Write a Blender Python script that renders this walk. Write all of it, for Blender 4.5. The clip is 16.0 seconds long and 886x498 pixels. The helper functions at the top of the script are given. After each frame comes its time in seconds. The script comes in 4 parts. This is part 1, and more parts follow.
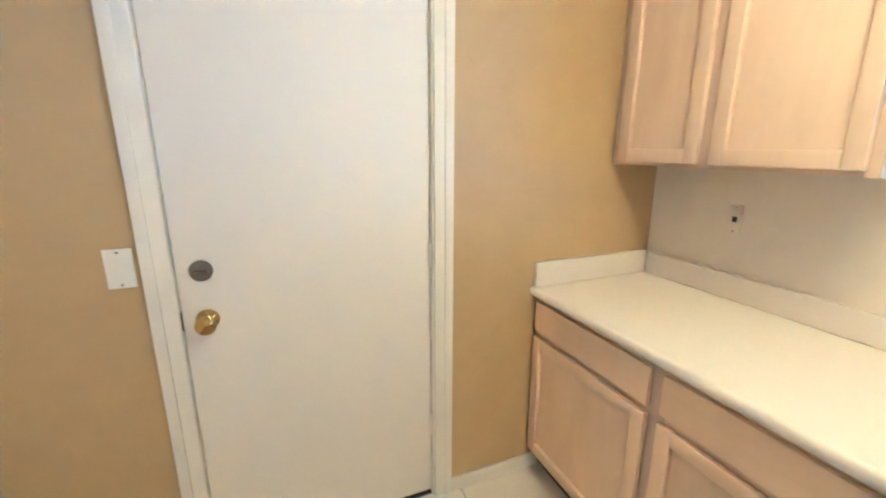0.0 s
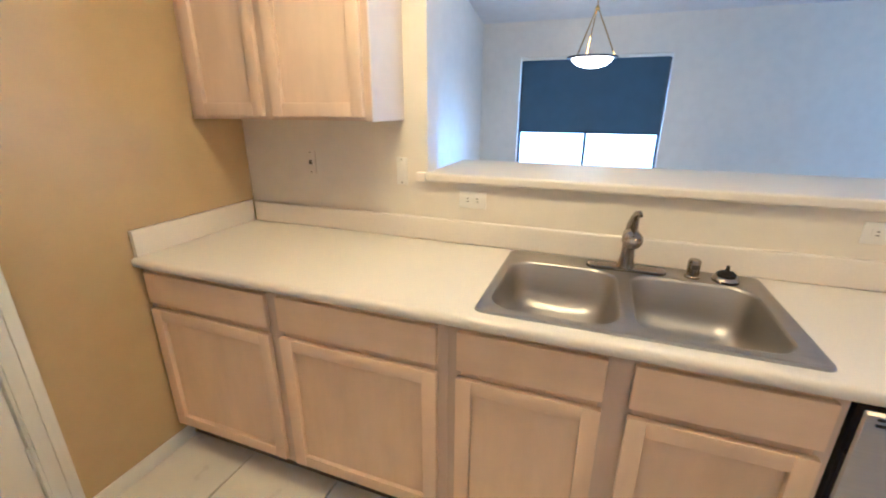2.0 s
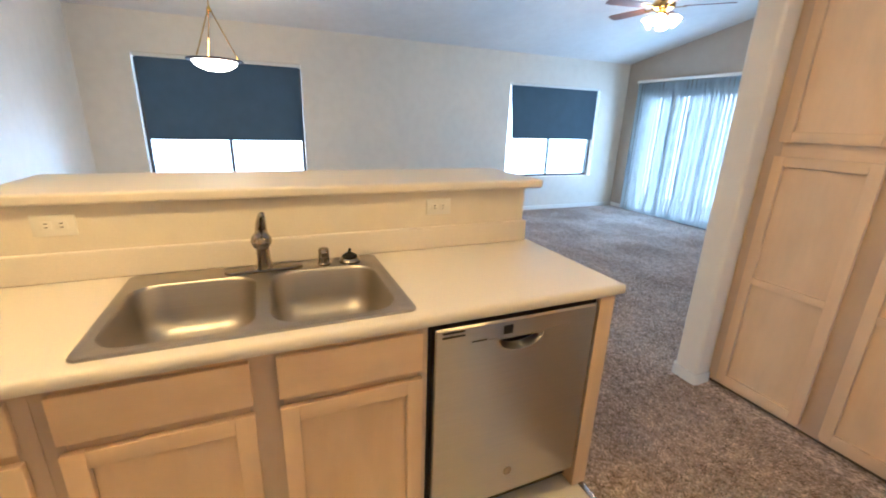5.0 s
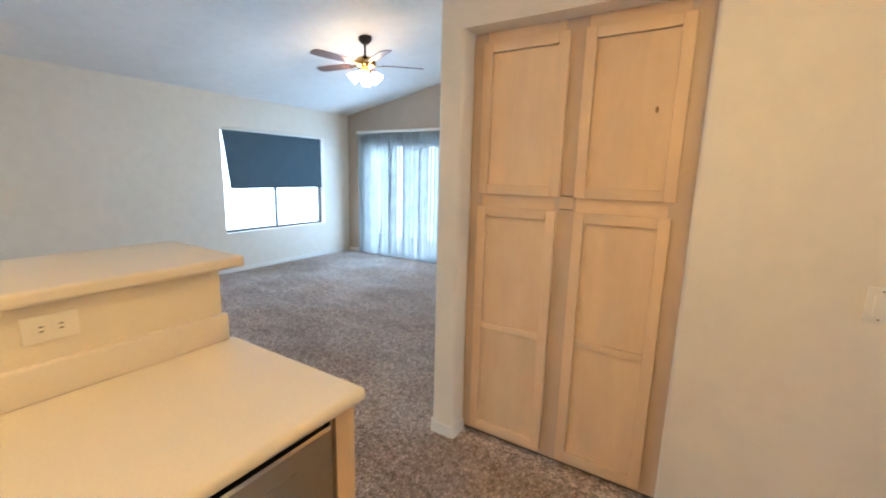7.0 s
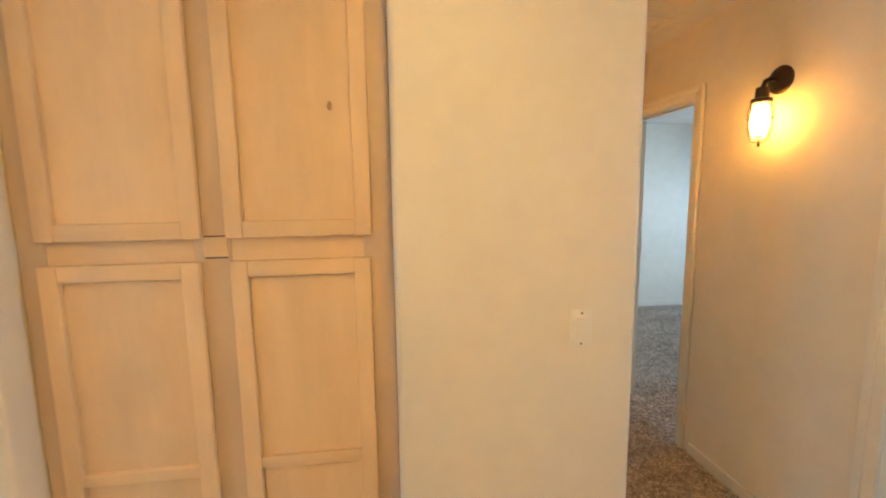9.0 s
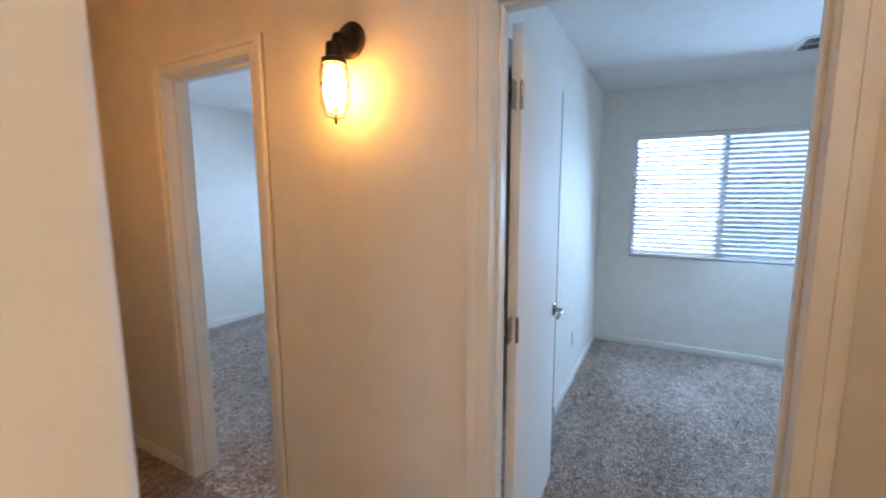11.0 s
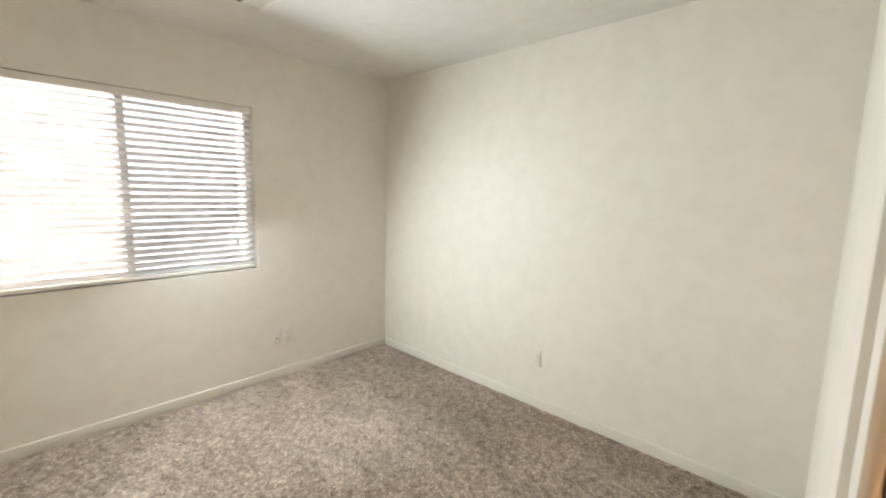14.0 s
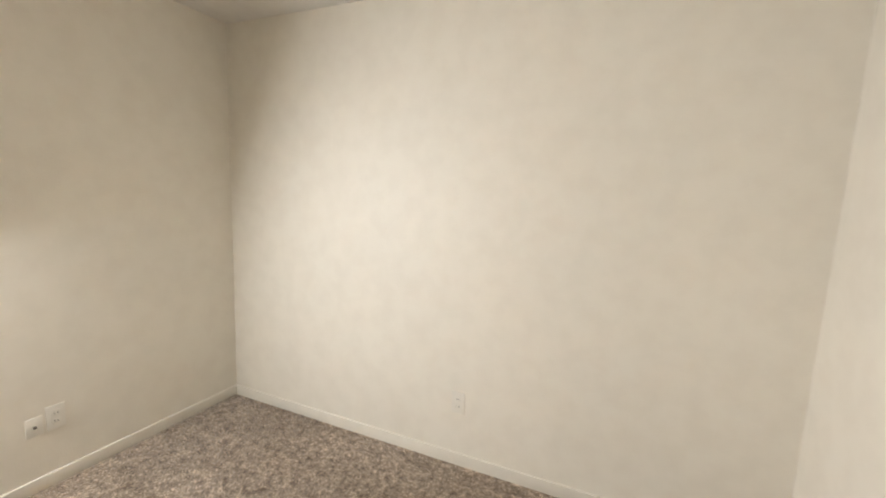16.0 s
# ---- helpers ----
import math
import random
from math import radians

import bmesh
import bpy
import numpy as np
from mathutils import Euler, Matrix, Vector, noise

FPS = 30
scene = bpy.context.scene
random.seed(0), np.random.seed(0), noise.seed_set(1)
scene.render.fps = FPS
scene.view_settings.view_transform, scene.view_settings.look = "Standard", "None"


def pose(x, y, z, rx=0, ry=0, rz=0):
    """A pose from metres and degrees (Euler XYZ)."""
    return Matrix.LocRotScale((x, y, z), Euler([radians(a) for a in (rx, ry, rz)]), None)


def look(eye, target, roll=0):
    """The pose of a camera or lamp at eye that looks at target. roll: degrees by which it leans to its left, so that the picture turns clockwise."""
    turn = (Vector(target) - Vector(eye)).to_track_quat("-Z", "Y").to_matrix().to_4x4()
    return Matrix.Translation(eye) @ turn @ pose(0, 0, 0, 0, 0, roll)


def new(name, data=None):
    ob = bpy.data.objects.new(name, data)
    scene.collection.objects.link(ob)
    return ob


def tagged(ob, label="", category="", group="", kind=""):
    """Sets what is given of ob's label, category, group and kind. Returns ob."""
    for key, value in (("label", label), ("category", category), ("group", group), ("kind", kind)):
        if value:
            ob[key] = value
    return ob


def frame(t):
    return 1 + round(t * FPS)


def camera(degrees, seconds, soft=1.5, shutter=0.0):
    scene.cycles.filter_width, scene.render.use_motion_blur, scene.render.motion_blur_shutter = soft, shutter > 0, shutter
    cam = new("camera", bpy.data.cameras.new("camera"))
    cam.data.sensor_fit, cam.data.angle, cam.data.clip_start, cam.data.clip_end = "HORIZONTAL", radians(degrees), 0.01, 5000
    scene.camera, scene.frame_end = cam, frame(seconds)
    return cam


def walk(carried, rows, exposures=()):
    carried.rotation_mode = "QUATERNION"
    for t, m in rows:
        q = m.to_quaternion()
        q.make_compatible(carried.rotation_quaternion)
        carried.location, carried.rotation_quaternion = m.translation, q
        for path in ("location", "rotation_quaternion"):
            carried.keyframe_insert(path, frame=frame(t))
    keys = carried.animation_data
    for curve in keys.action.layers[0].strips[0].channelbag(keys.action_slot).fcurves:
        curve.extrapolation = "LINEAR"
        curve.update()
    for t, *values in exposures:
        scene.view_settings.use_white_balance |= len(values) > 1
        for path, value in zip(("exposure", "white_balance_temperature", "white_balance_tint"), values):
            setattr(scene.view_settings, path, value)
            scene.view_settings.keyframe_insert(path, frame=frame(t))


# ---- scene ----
cam = camera(94.0, 16.0, soft=1.9, shutter=0.2)
PATH = [
    (0, (0.612, 0.913, 1.477), (1.341, 2.712, 0.996), 0.1),
    (0.5, (0.635, 0.873, 1.471), (1.712, 2.466, 0.922), -0.3),
    (1, (0.641, 0.720, 1.46), (2.009, 2.053, 0.868), -0.1),
    (1.5, (0.633, 0.650, 1.438), (2.248, 1.658, 0.826), 0),
    (2, (0.602, 0.680, 1.455), (2.377, 1.334, 0.806), 0.2),
    (2.5, (0.545, 0.722, 1.45), (2.405, 1.045, 0.791), 0.2),
    (3, (0.508, 0.721, 1.446), (2.394, 0.770, 0.782), 0.4),
    (5.3, (0.583, 0.461, 1.453), (2.287, -0.419, 0.886), 2),
    (5.5, (0.595, 0.425, 1.457), (2.26, -0.538, 0.909), 2),
    (6, (0.609, 0.338, 1.473), (2.144, -0.846, 0.982), 2),
    (6.5, (0.689, 0.247, 1.483), (2.028, -1.176, 1.057), 1.9),
    (7, (0.83, 0.140, 1.503), (1.878, -1.525, 1.143), 1.4),
    (7.5, (0.909, 0.021, 1.509), (1.611, -1.827, 1.208), 1),
    (8, (0.915, -0.232, 1.509), (1.311, -2.176, 1.251), 0.6),
    (8.5, (0.889, -0.432, 1.523), (0.96, -2.415, 1.269), -0.1),
    (8.6, (0.887, -0.477, 1.518), (0.866, -2.461, 1.269), -0.1),
    (8.7, (0.888, -0.499, 1.517), (0.811, -2.482, 1.269), -0.3),
    (10.8, (0.422, -1.190, 1.484), (-1.222, -2.299, 1.223), -0.1),
    (11, (0.331, -1.257, 1.487), (-1.414, -2.198, 1.222), -0.2),
    (11.5, (0.131, -1.343, 1.494), (-1.774, -1.887, 1.222), 0.1),
    (12, (-0.131, -1.326, 1.466), (-2.103, -1.506, 1.186), 0.3),
    (12.5, (-0.358, -1.310, 1.482), (-2.328, -1.129, 1.192), 0.3),
    (13, (-0.604, -1.333, 1.496), (-2.499, -0.773, 1.191), 0.7),
    (13.3, (-0.711, -1.341, 1.464), (-2.516, -0.530, 1.173), 0.7),
    (13.5, (-0.797, -1.306, 1.452), (-2.514, -0.322, 1.164), 0.5),
    (13.6, (-0.835, -1.302, 1.448), (-2.491, -0.220, 1.156), 0.5),
    (14, (-0.986, -1.333, 1.463), (-2.343, 0.110, 1.193), 1.3),
    (14.5, (-1.186, -1.278, 1.476), (-2.087, 0.485, 1.2), 1.7),
    (15, (-1.324, -1.211, 1.477), (-1.901, 0.684, 1.2), 1.5),
    (15.5, (-1.478, -1.075, 1.462), (-2.041, 0.823, 1.177), 1.3),
    (16, (-1.653, -0.838, 1.453), (-2.443, 0.980, 1.181), 2.4),
]
EXPOSURES = [(0, 0.3, 3750, 12), (1, 0.05, 3850, 15), (2.5, -0.05, 4000, 18), (5.5, -0.08, 4800, 19), (7, -0.08, 5050, 18), (8.5, 0.08, 5800, 16),
             (11, 0.0, 4950, 23), (12, 0.05, 5800, 29), (12.5, 0.12, 6000, 31), (13, 0.28, 6750, 33), (13.5, 0.3, 6750, 29), (14, 0.38, 8000, 31), (14.5, 0.36, 8500, 34), (16, 0.25, 8700, 36)]
walk(cam, [(t, look(eye, target, roll)) for t, eye, target, roll in PATH], EXPOSURES)

# ---- light ----
world = bpy.data.worlds.new("sky")
scene.world = world
world.use_nodes = True
wn = world.node_tree.nodes
sky = wn.new("ShaderNodeTexSky")
sky.sky_type, sky.sun_disc = "NISHITA", False
sky.sun_elevation, sky.sun_rotation = radians(61), radians(18)
world.node_tree.links.new(sky.outputs[0], wn["Background"].inputs[0])
wn["Background"].inputs[1].default_value = 0.12
sun = new("sun", bpy.data.lights.new("sun", "SUN"))
sun.data.energy, sun.data.angle, sun.data.color = 3.0, radians(0.5), (1.0, 0.95, 0.88)
sun.matrix_basis = look((6, 18, 34), (0, 0, 0))

DAY = (0.62, 0.88, 1.0)


def window_lamp(name, eye, target, width, height, watts, spread=180):
    """An area lamp added at a window to stand in for its daylight."""
    lamp = new(name, bpy.data.lights.new(name, "AREA"))
    lamp.data.shape, lamp.data.size, lamp.data.size_y = "RECTANGLE", width, height
    lamp.data.energy, lamp.data.color, lamp.data.spread = watts, DAY, radians(spread)
    lamp.matrix_basis = look(eye, target)
    return lamp


window_lamp("daylight_dining", (6.76, 0.872, 1.33), (0, 0.872, 1.33), 1.78, 1.46, 118)
window_lamp("daylight_living", (6.76, -4.065, 1.33), (0, -4.065, 1.33), 1.78, 1.46, 140)
# The next three hang in the room, just inside their windows.
window_lamp("daylight_slider", (5.3, -5.46, 1.08), (5.1, 0, 0.95), 1.8, 2.0, 52)
window_lamp("daylight_bedroom", (-3.85, -0.62, 1.45), (-2.85, -0.46, 0.98), 0.8, 0.60, 42, 175)
window_lamp("daylight_far_bedroom", (-3.85, -4.3, 1.45), (-2.85, -4.24, 0.95), 1.2, 0.60, 27)

# ---- materials ----
def nodes_of(name):
    m = bpy.data.materials.new(name)
    m.use_nodes = True
    return m, m.node_tree.nodes, m.node_tree.links, m.node_tree.nodes["Principled BSDF"]


def coords(nt, links, scale):
    """World-size coordinates with a stretch on each axis."""
    geo = nt.new("ShaderNodeNewGeometry")
    mapping = nt.new("ShaderNodeMapping")
    mapping.inputs["Scale"].default_value = scale
    links.new(geo.outputs["Position"], mapping.inputs["Vector"])
    return mapping.outputs[0]


def mix_noise(nt, links, vec, scale, detail, low, high, c0, c1):
    n = nt.new("ShaderNodeTexNoise")
    n.inputs["Scale"].default_value, n.inputs["Detail"].default_value = scale, detail
    links.new(vec, n.inputs["Vector"])
    ramp = nt.new("ShaderNodeValToRGB")
    ramp.color_ramp.elements[0].position, ramp.color_ramp.elements[1].position = low, high
    ramp.color_ramp.elements[0].color, ramp.color_ramp.elements[1].color = (*c0, 1), (*c1, 1)
    links.new(n.outputs[0], ramp.inputs[0])
    return ramp.outputs[0], n.outputs[0]


def multiply(nt, links, a, b, amount=1.0):
    mix = nt.new("ShaderNodeMix")
    mix.data_type, mix.blend_type = "RGBA", "MULTIPLY"
    mix.inputs["Factor"].default_value = amount
    links.new(a, mix.inputs[6])
    links.new(b, mix.inputs[7])
    return mix.outputs[2]


def bump(nt, links, height, strength, distance, bsdf, after=None):
    b = nt.new("ShaderNodeBump")
    b.inputs["Strength"].default_value, b.inputs["Distance"].default_value = strength, distance
    links.new(height, b.inputs["Height"])
    if after is not None:
        links.new(after, b.inputs["Normal"])
    links.new(b.outputs[0], bsdf.inputs["Normal"])
    return b.outputs[0]


def shade(c, k):
    return tuple(min(1.0, v * k) for v in c)


def paint(name, c, rough=0.55, peel=0.25, spread=0.06):
    """Rolled wall paint with a light orange-peel relief and faint scuffs."""
    m, nt, links, b = nodes_of(name)
    vec = coords(nt, links, (1, 1, 1))
    big, _ = mix_noise(nt, links, vec, 1.3, 3, 0.3, 0.7, shade(c, 1 - spread), shade(c, 1 + spread * 0.4))
    fine, _ = mix_noise(nt, links, vec, 9, 4, 0.35, 0.6, (0.965, 0.96, 0.955), (1, 1, 1))
    links.new(multiply(nt, links, big, fine), b.inputs["Base Color"])
    b.inputs["Roughness"].default_value = rough
    _, h = mix_noise(nt, links, vec, 120, 2, 0.3, 0.7, (0, 0, 0), (1, 1, 1))
    bump(nt, links, h, peel, 0.002, b)
    return m


def wood(name, c, along="z", rough=0.42, contrast=0.03):
    """Pale pickled wood; the grain runs along one axis, and pieces vary."""
    m, nt, links, b = nodes_of(name)
    stretch = {"x": (1.0, 6, 6), "y": (6, 1.0, 6), "z": (6, 6, 1.0)}[along]
    vec = coords(nt, links, stretch)
    info = nt.new("ShaderNodeObjectInfo")
    shift = nt.new("ShaderNodeVectorMath")
    shift.operation = "MULTIPLY_ADD"
    shift.inputs[1].default_value = (1, 1, 1)
    links.new(vec, shift.inputs[0])
    scl = nt.new("ShaderNodeMath")
    scl.operation = "MULTIPLY"
    scl.inputs[1].default_value = 37.0
    links.new(info.outputs["Random"], scl.inputs[0])
    links.new(scl.outputs[0], shift.inputs[2])
    grain, h = mix_noise(nt, links, shift.outputs[0], 2.2, 6, 0.3, 0.72, shade(c, 1 - contrast), shade(c, 1.06))
    pores, _ = mix_noise(nt, links, shift.outputs[0], 9, 3, 0.42, 0.55, (0.99, 0.985, 0.98), (1, 1, 1))
    broad, _ = mix_noise(nt, links, coords(nt, links, (3, 3, 1.6)), 2.4, 5, 0.32, 0.66, (0.935, 0.915, 0.90), (1, 1, 1))
    col = multiply(nt, links, multiply(nt, links, grain, pores), broad)
    hue = nt.new("ShaderNodeHueSaturation")
    val = nt.new("ShaderNodeMapRange")
    val.inputs["To Min"].default_value, val.inputs["To Max"].default_value = 0.95, 1.05
    links.new(info.outputs["Random"], val.inputs["Value"])
    links.new(val.outputs[0], hue.inputs["Value"])
    links.new(col, hue.inputs["Color"])
    links.new(hue.outputs[0], b.inputs["Base Color"])
    b.inputs["Roughness"].default_value = rough
    bump(nt, links, h, 0.05, 0.001, b)
    return m


def plain(name, c, rough=0.4, metal=0.0, vary=0.06, scale=14, relief=0.0, relief_scale=60, stretch=(1, 1, 1)):
    m, nt, links, b = nodes_of(name)
    vec = coords(nt, links, stretch)
    col, h = mix_noise(nt, links, vec, scale, 4, 0.3, 0.7, shade(c, 1 - vary), shade(c, 1 + vary * 0.5))
    links.new(col, b.inputs["Base Color"])
    b.inputs["Metallic"].default_value = metal
    rr = nt.new("ShaderNodeMapRange")
    rr.inputs["To Min"].default_value, rr.inputs["To Max"].default_value = rough * 0.85, min(1, rough * 1.2)
    links.new(h, rr.inputs["Value"])
    links.new(rr.outputs[0], b.inputs["Roughness"])
    if relief:
        _, h2 = mix_noise(nt, links, vec, relief_scale, 3, 0.3, 0.7, (0, 0, 0), (1, 1, 1))
        bump(nt, links, h2, relief, 0.002, b)
    return m


def glow(name, c, strength):
    m, nt, links, b = nodes_of(name)
    b.inputs["Base Color"].default_value = (*shade(c, 0.9), 1)
    b.inputs["Emission Color"].default_value = (*c, 1)
    b.inputs["Emission Strength"].default_value = strength
    b.inputs["Roughness"].default_value = 0.4
    return m


def cloth(name, c, through_part, weave=500, rough=0.85):
    """Fabric or slat that lets part of the light through."""
    m, nt, links, b = nodes_of(name)
    vec = coords(nt, links, (1, 1, 1))
    col, h = mix_noise(nt, links, vec, 5, 5, 0.3, 0.7, shade(c, 0.9), shade(c, 1.06))
    links.new(col, b.inputs["Base Color"])
    b.inputs["Roughness"].default_value = rough
    tr = nt.new("ShaderNodeBsdfTranslucent")
    links.new(col, tr.inputs["Color"])
    mix = nt.new("ShaderNodeMixShader")
    mix.inputs[0].default_value = through_part
    links.new(b.outputs[0], mix.inputs[1])
    links.new(tr.outputs[0], mix.inputs[2])
    links.new(mix.outputs[0], nt["Material Output"].inputs["Surface"])
    _, h2 = mix_noise(nt, links, vec, weave, 1, 0.3, 0.7, (0, 0, 0), (1, 1, 1))
    bump(nt, links, h2, 0.15, 0.001, b)
    return m


def pane_glass(name, tint=(0.94, 0.97, 0.96)):
    m, nt, links, b = nodes_of(name)
    tr, gl, fr = nt.new("ShaderNodeBsdfTransparent"), nt.new("ShaderNodeBsdfGlossy"), nt.new("ShaderNodeFresnel")
    tr.inputs["Color"].default_value = (*tint, 1)
    gl.inputs["Roughness"].default_value = 0.02
    mix = nt.new("ShaderNodeMixShader")
    links.new(fr.outputs[0], mix.inputs[0])
    links.new(tr.outputs[0], mix.inputs[1])
    links.new(gl.outputs[0], mix.inputs[2])
    links.new(mix.outputs[0], nt["Material Output"].inputs["Surface"])
    return m


def carpet_material():
    """Frieze carpet: fine twisted tufts over lighter and darker swaths where the pile lies."""
    m, nt, links, b = nodes_of("carpet_frieze")
    vec = coords(nt, links, (1, 1, 1))
    warp = nt.new("ShaderNodeTexNoise")
    warp.inputs["Scale"].default_value = 40
    links.new(vec, warp.inputs["Vector"])
    off = nt.new("ShaderNodeVectorMath")
    off.operation = "MULTIPLY_ADD"
    off.inputs[1].default_value = (0.02, 0.02, 0.02)
    links.new(warp.outputs["Color"], off.inputs[0])
    links.new(vec, off.inputs[2])
    tuft, h = mix_noise(nt, links, off.outputs[0], 70, 5, 0.34, 0.66, (0.31, 0.22, 0.16), (0.90, 0.73, 0.58))
    clump, h2 = mix_noise(nt, links, off.outputs[0], 30, 3, 0.36, 0.58, (0.55, 0.52, 0.50), (1, 1, 1))
    lay, _ = mix_noise(nt, links, coords(nt, links, (1.0, 2.2, 1)), 2.1, 6, 0.40, 0.60, (0.80, 0.785, 0.77), (1, 1, 1))
    col = multiply(nt, links, multiply(nt, links, tuft, clump), lay)
    links.new(col, b.inputs["Base Color"])
    b.inputs["Roughness"].default_value = 0.95
    b.inputs["Sheen Weight"].default_value = 0.2
    first = bump(nt, links, h2, 0.8, 0.02, b)
    bump(nt, links, h, 1.0, 0.012, b, first)
    return m


def steel_material(name, c, rough, along, relief=0.03, upright=0.0):
    """Brushed stainless steel; upright stretches its reflections up and down."""
    m, nt, links, b = nodes_of(name)
    stretch = {"x": (3, 240, 240), "y": (240, 3, 240), "z": (240, 240, 3)}[along]
    vec = coords(nt, links, stretch)
    col, h = mix_noise(nt, links, vec, 1.0, 3, 0.3, 0.7, shade(c, 0.955), shade(c, 1.02))
    links.new(col, b.inputs["Base Color"])
    b.inputs["Metallic"].default_value = 1.0
    spots, hs = mix_noise(nt, links, coords(nt, links, (1, 1, 1)), 7, 4, 0.35, 0.7, (0, 0, 0), (1, 1, 1))
    rr = nt.new("ShaderNodeMapRange")
    rr.inputs["To Min"].default_value, rr.inputs["To Max"].default_value = rough * 0.96, rough * 1.05
    links.new(hs, rr.inputs["Value"])
    links.new(rr.outputs[0], b.inputs["Roughness"])
    if upright:
        way = nt.new("ShaderNodeCombineXYZ")
        way.inputs[2].default_value = 1.0
        links.new(way.outputs[0], b.inputs["Tangent"])
        b.inputs["Anisotropic"].default_value = upright
    if relief:
        bump(nt, links, h, relief, 0.0006, b)
    return m


M_CREAM = paint("cream_wall_paint", (0.78, 0.715, 0.60), spread=0.035)
M_OFFWHITE = paint("off_white_bedroom_paint", (0.83, 0.785, 0.70), spread=0.03)
M_TAN = paint("tan_wall_paint", (0.50, 0.368, 0.168), rough=0.45)
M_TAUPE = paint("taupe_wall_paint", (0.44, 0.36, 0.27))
M_CEIL = paint("white_ceiling_paint", (0.78, 0.76, 0.72), rough=0.8, peel=0.5)
M_TRIM = plain("white_trim_enamel", (0.80, 0.76, 0.68), 0.5, vary=0.04, scale=8)
M_DOOR = plain("white_door_enamel", (0.82, 0.77, 0.70), 0.7, vary=0.02, scale=2.5, relief=0.06, relief_scale=25)
M_WOOD = wood("pickled_maple", (0.77, 0.572, 0.355))
M_WOODY = wood("pickled_maple_across", (0.77, 0.572, 0.355), along="y")
M_WOODX = wood("pickled_maple_rails", (0.77, 0.572, 0.355), along="x")
M_FRAMEWOOD = wood("pickled_face_frame", (0.62, 0.485, 0.36))
M_UPPER = wood("pickled_upper_doors", (0.74, 0.575, 0.42))
# Cabinet side: window light is put into this paler colour.
M_WHITESIDE = plain("window_lit_side", (0.74, 0.66, 0.62), 0.35, vary=0.04)
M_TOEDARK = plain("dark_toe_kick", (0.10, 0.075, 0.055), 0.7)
M_LAM = plain("cream_laminate", (0.78, 0.715, 0.63), 0.42, vary=0.03, scale=160)
M_TILE = plain("pale_floor_tile", (0.74, 0.68, 0.59), 0.28, vary=0.07, scale=6, relief=0.05)
M_GROUT = plain("grey_grout", (0.40, 0.36, 0.31), 0.9)
M_CARPET = carpet_material()
M_STEEL = steel_material("brushed_steel_door", (0.52, 0.485, 0.43), 0.28, "y", 0.0, upright=1.0)
M_SINK = steel_material("satin_sink_steel", (0.43, 0.405, 0.375), 0.42, "y", 0.02)
M_CHROME = plain("dull_nickel", (0.34, 0.31, 0.275), 0.20, 1.0)
M_DARKMETAL = plain("dark_bronze", (0.05, 0.04, 0.035), 0.4, 0.8)
M_BRASS = plain("polished_brass", (0.54, 0.36, 0.09), 0.12, 1.0)
M_BLACK = plain("black_plastic", (0.015, 0.015, 0.016), 0.35)
M_RUBBER = plain("black_rubber", (0.012, 0.011, 0.01), 0.8)
M_PLASTIC = plain("white_plastic", (0.80, 0.77, 0.70), 0.3, vary=0.02)
M_SLOT = plain("outlet_slots", (0.06, 0.05, 0.045), 0.5)
M_SHADE = cloth("blue_roller_fabric", (0.046, 0.066, 0.078), 0.03)
M_SLAT = cloth("white_blind_slat", (0.90, 0.91, 0.92), 0.64, weave=200, rough=0.4)
M_VSLAT = cloth("white_vertical_vane", (0.80, 0.86, 0.88), 0.60, weave=300)
M_WFRAME = plain("bronze_window_frame", (0.10, 0.09, 0.08), 0.4, 0.5)
M_WFRAMEW = plain("white_window_frame", (0.75, 0.77, 0.78), 0.35)
M_GLASS = pane_glass("window_glass")
M_SCREEN = pane_glass("insect_screen", (0.58, 0.61, 0.65))
M_JAR = pane_glass("clear_jar_glass", (0.98, 0.97, 0.95))
M_EDISON = glow("filament_bulb", (1.0, 0.45, 0.055), 52)
M_BOWL = glow("lit_alabaster_bowl", (1.0, 0.72, 0.36), 40)
M_TULIP = glow("lit_frosted_tulip", (1.0, 0.70, 0.34), 48)
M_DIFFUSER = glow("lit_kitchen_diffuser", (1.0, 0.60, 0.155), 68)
M_BLADE = plain("walnut_fan_blade", (0.16, 0.075, 0.045), 0.35, vary=0.2, scale=20)
M_GROUND = plain("outdoor_gravel", (0.42, 0.37, 0.31), 0.9, vary=0.2, scale=30)
M_STUCCO = plain("exterior_stucco", (0.62, 0.55, 0.45), 0.9, relief=0.4)


# ---- building helpers ----
def box(bm, x0, x1, y0, y1, z0, z1, bevel=0.0, segments=2):
    lo = Vector((min(x0, x1), min(y0, y1), min(z0, z1)))
    hi = Vector((max(x0, x1), max(y0, y1), max(z0, z1)))
    got = bmesh.ops.create_cube(bm, size=1.0, matrix=Matrix.Translation((lo + hi) / 2) @ Matrix.Diagonal((*(hi - lo), 1)))
    if bevel:
        edges = list({e for v in got["verts"] for e in v.link_edges})
        bmesh.ops.bevel(bm, geom=edges, offset=bevel, segments=segments, affect="EDGES", profile=0.6)
    return bm


def cyl(bm, base, axis, r0, r1, length, sides=24):
    """A cylinder or cone from base along an axis."""
    m = Matrix.Translation(base) @ Vector(axis).to_track_quat("Z", "Y").to_matrix().to_4x4() @ Matrix.Translation((0, 0, length / 2))
    bmesh.ops.create_cone(bm, cap_ends=True, segments=sides, radius1=r0, radius2=r1, depth=length, matrix=m)
    return bm


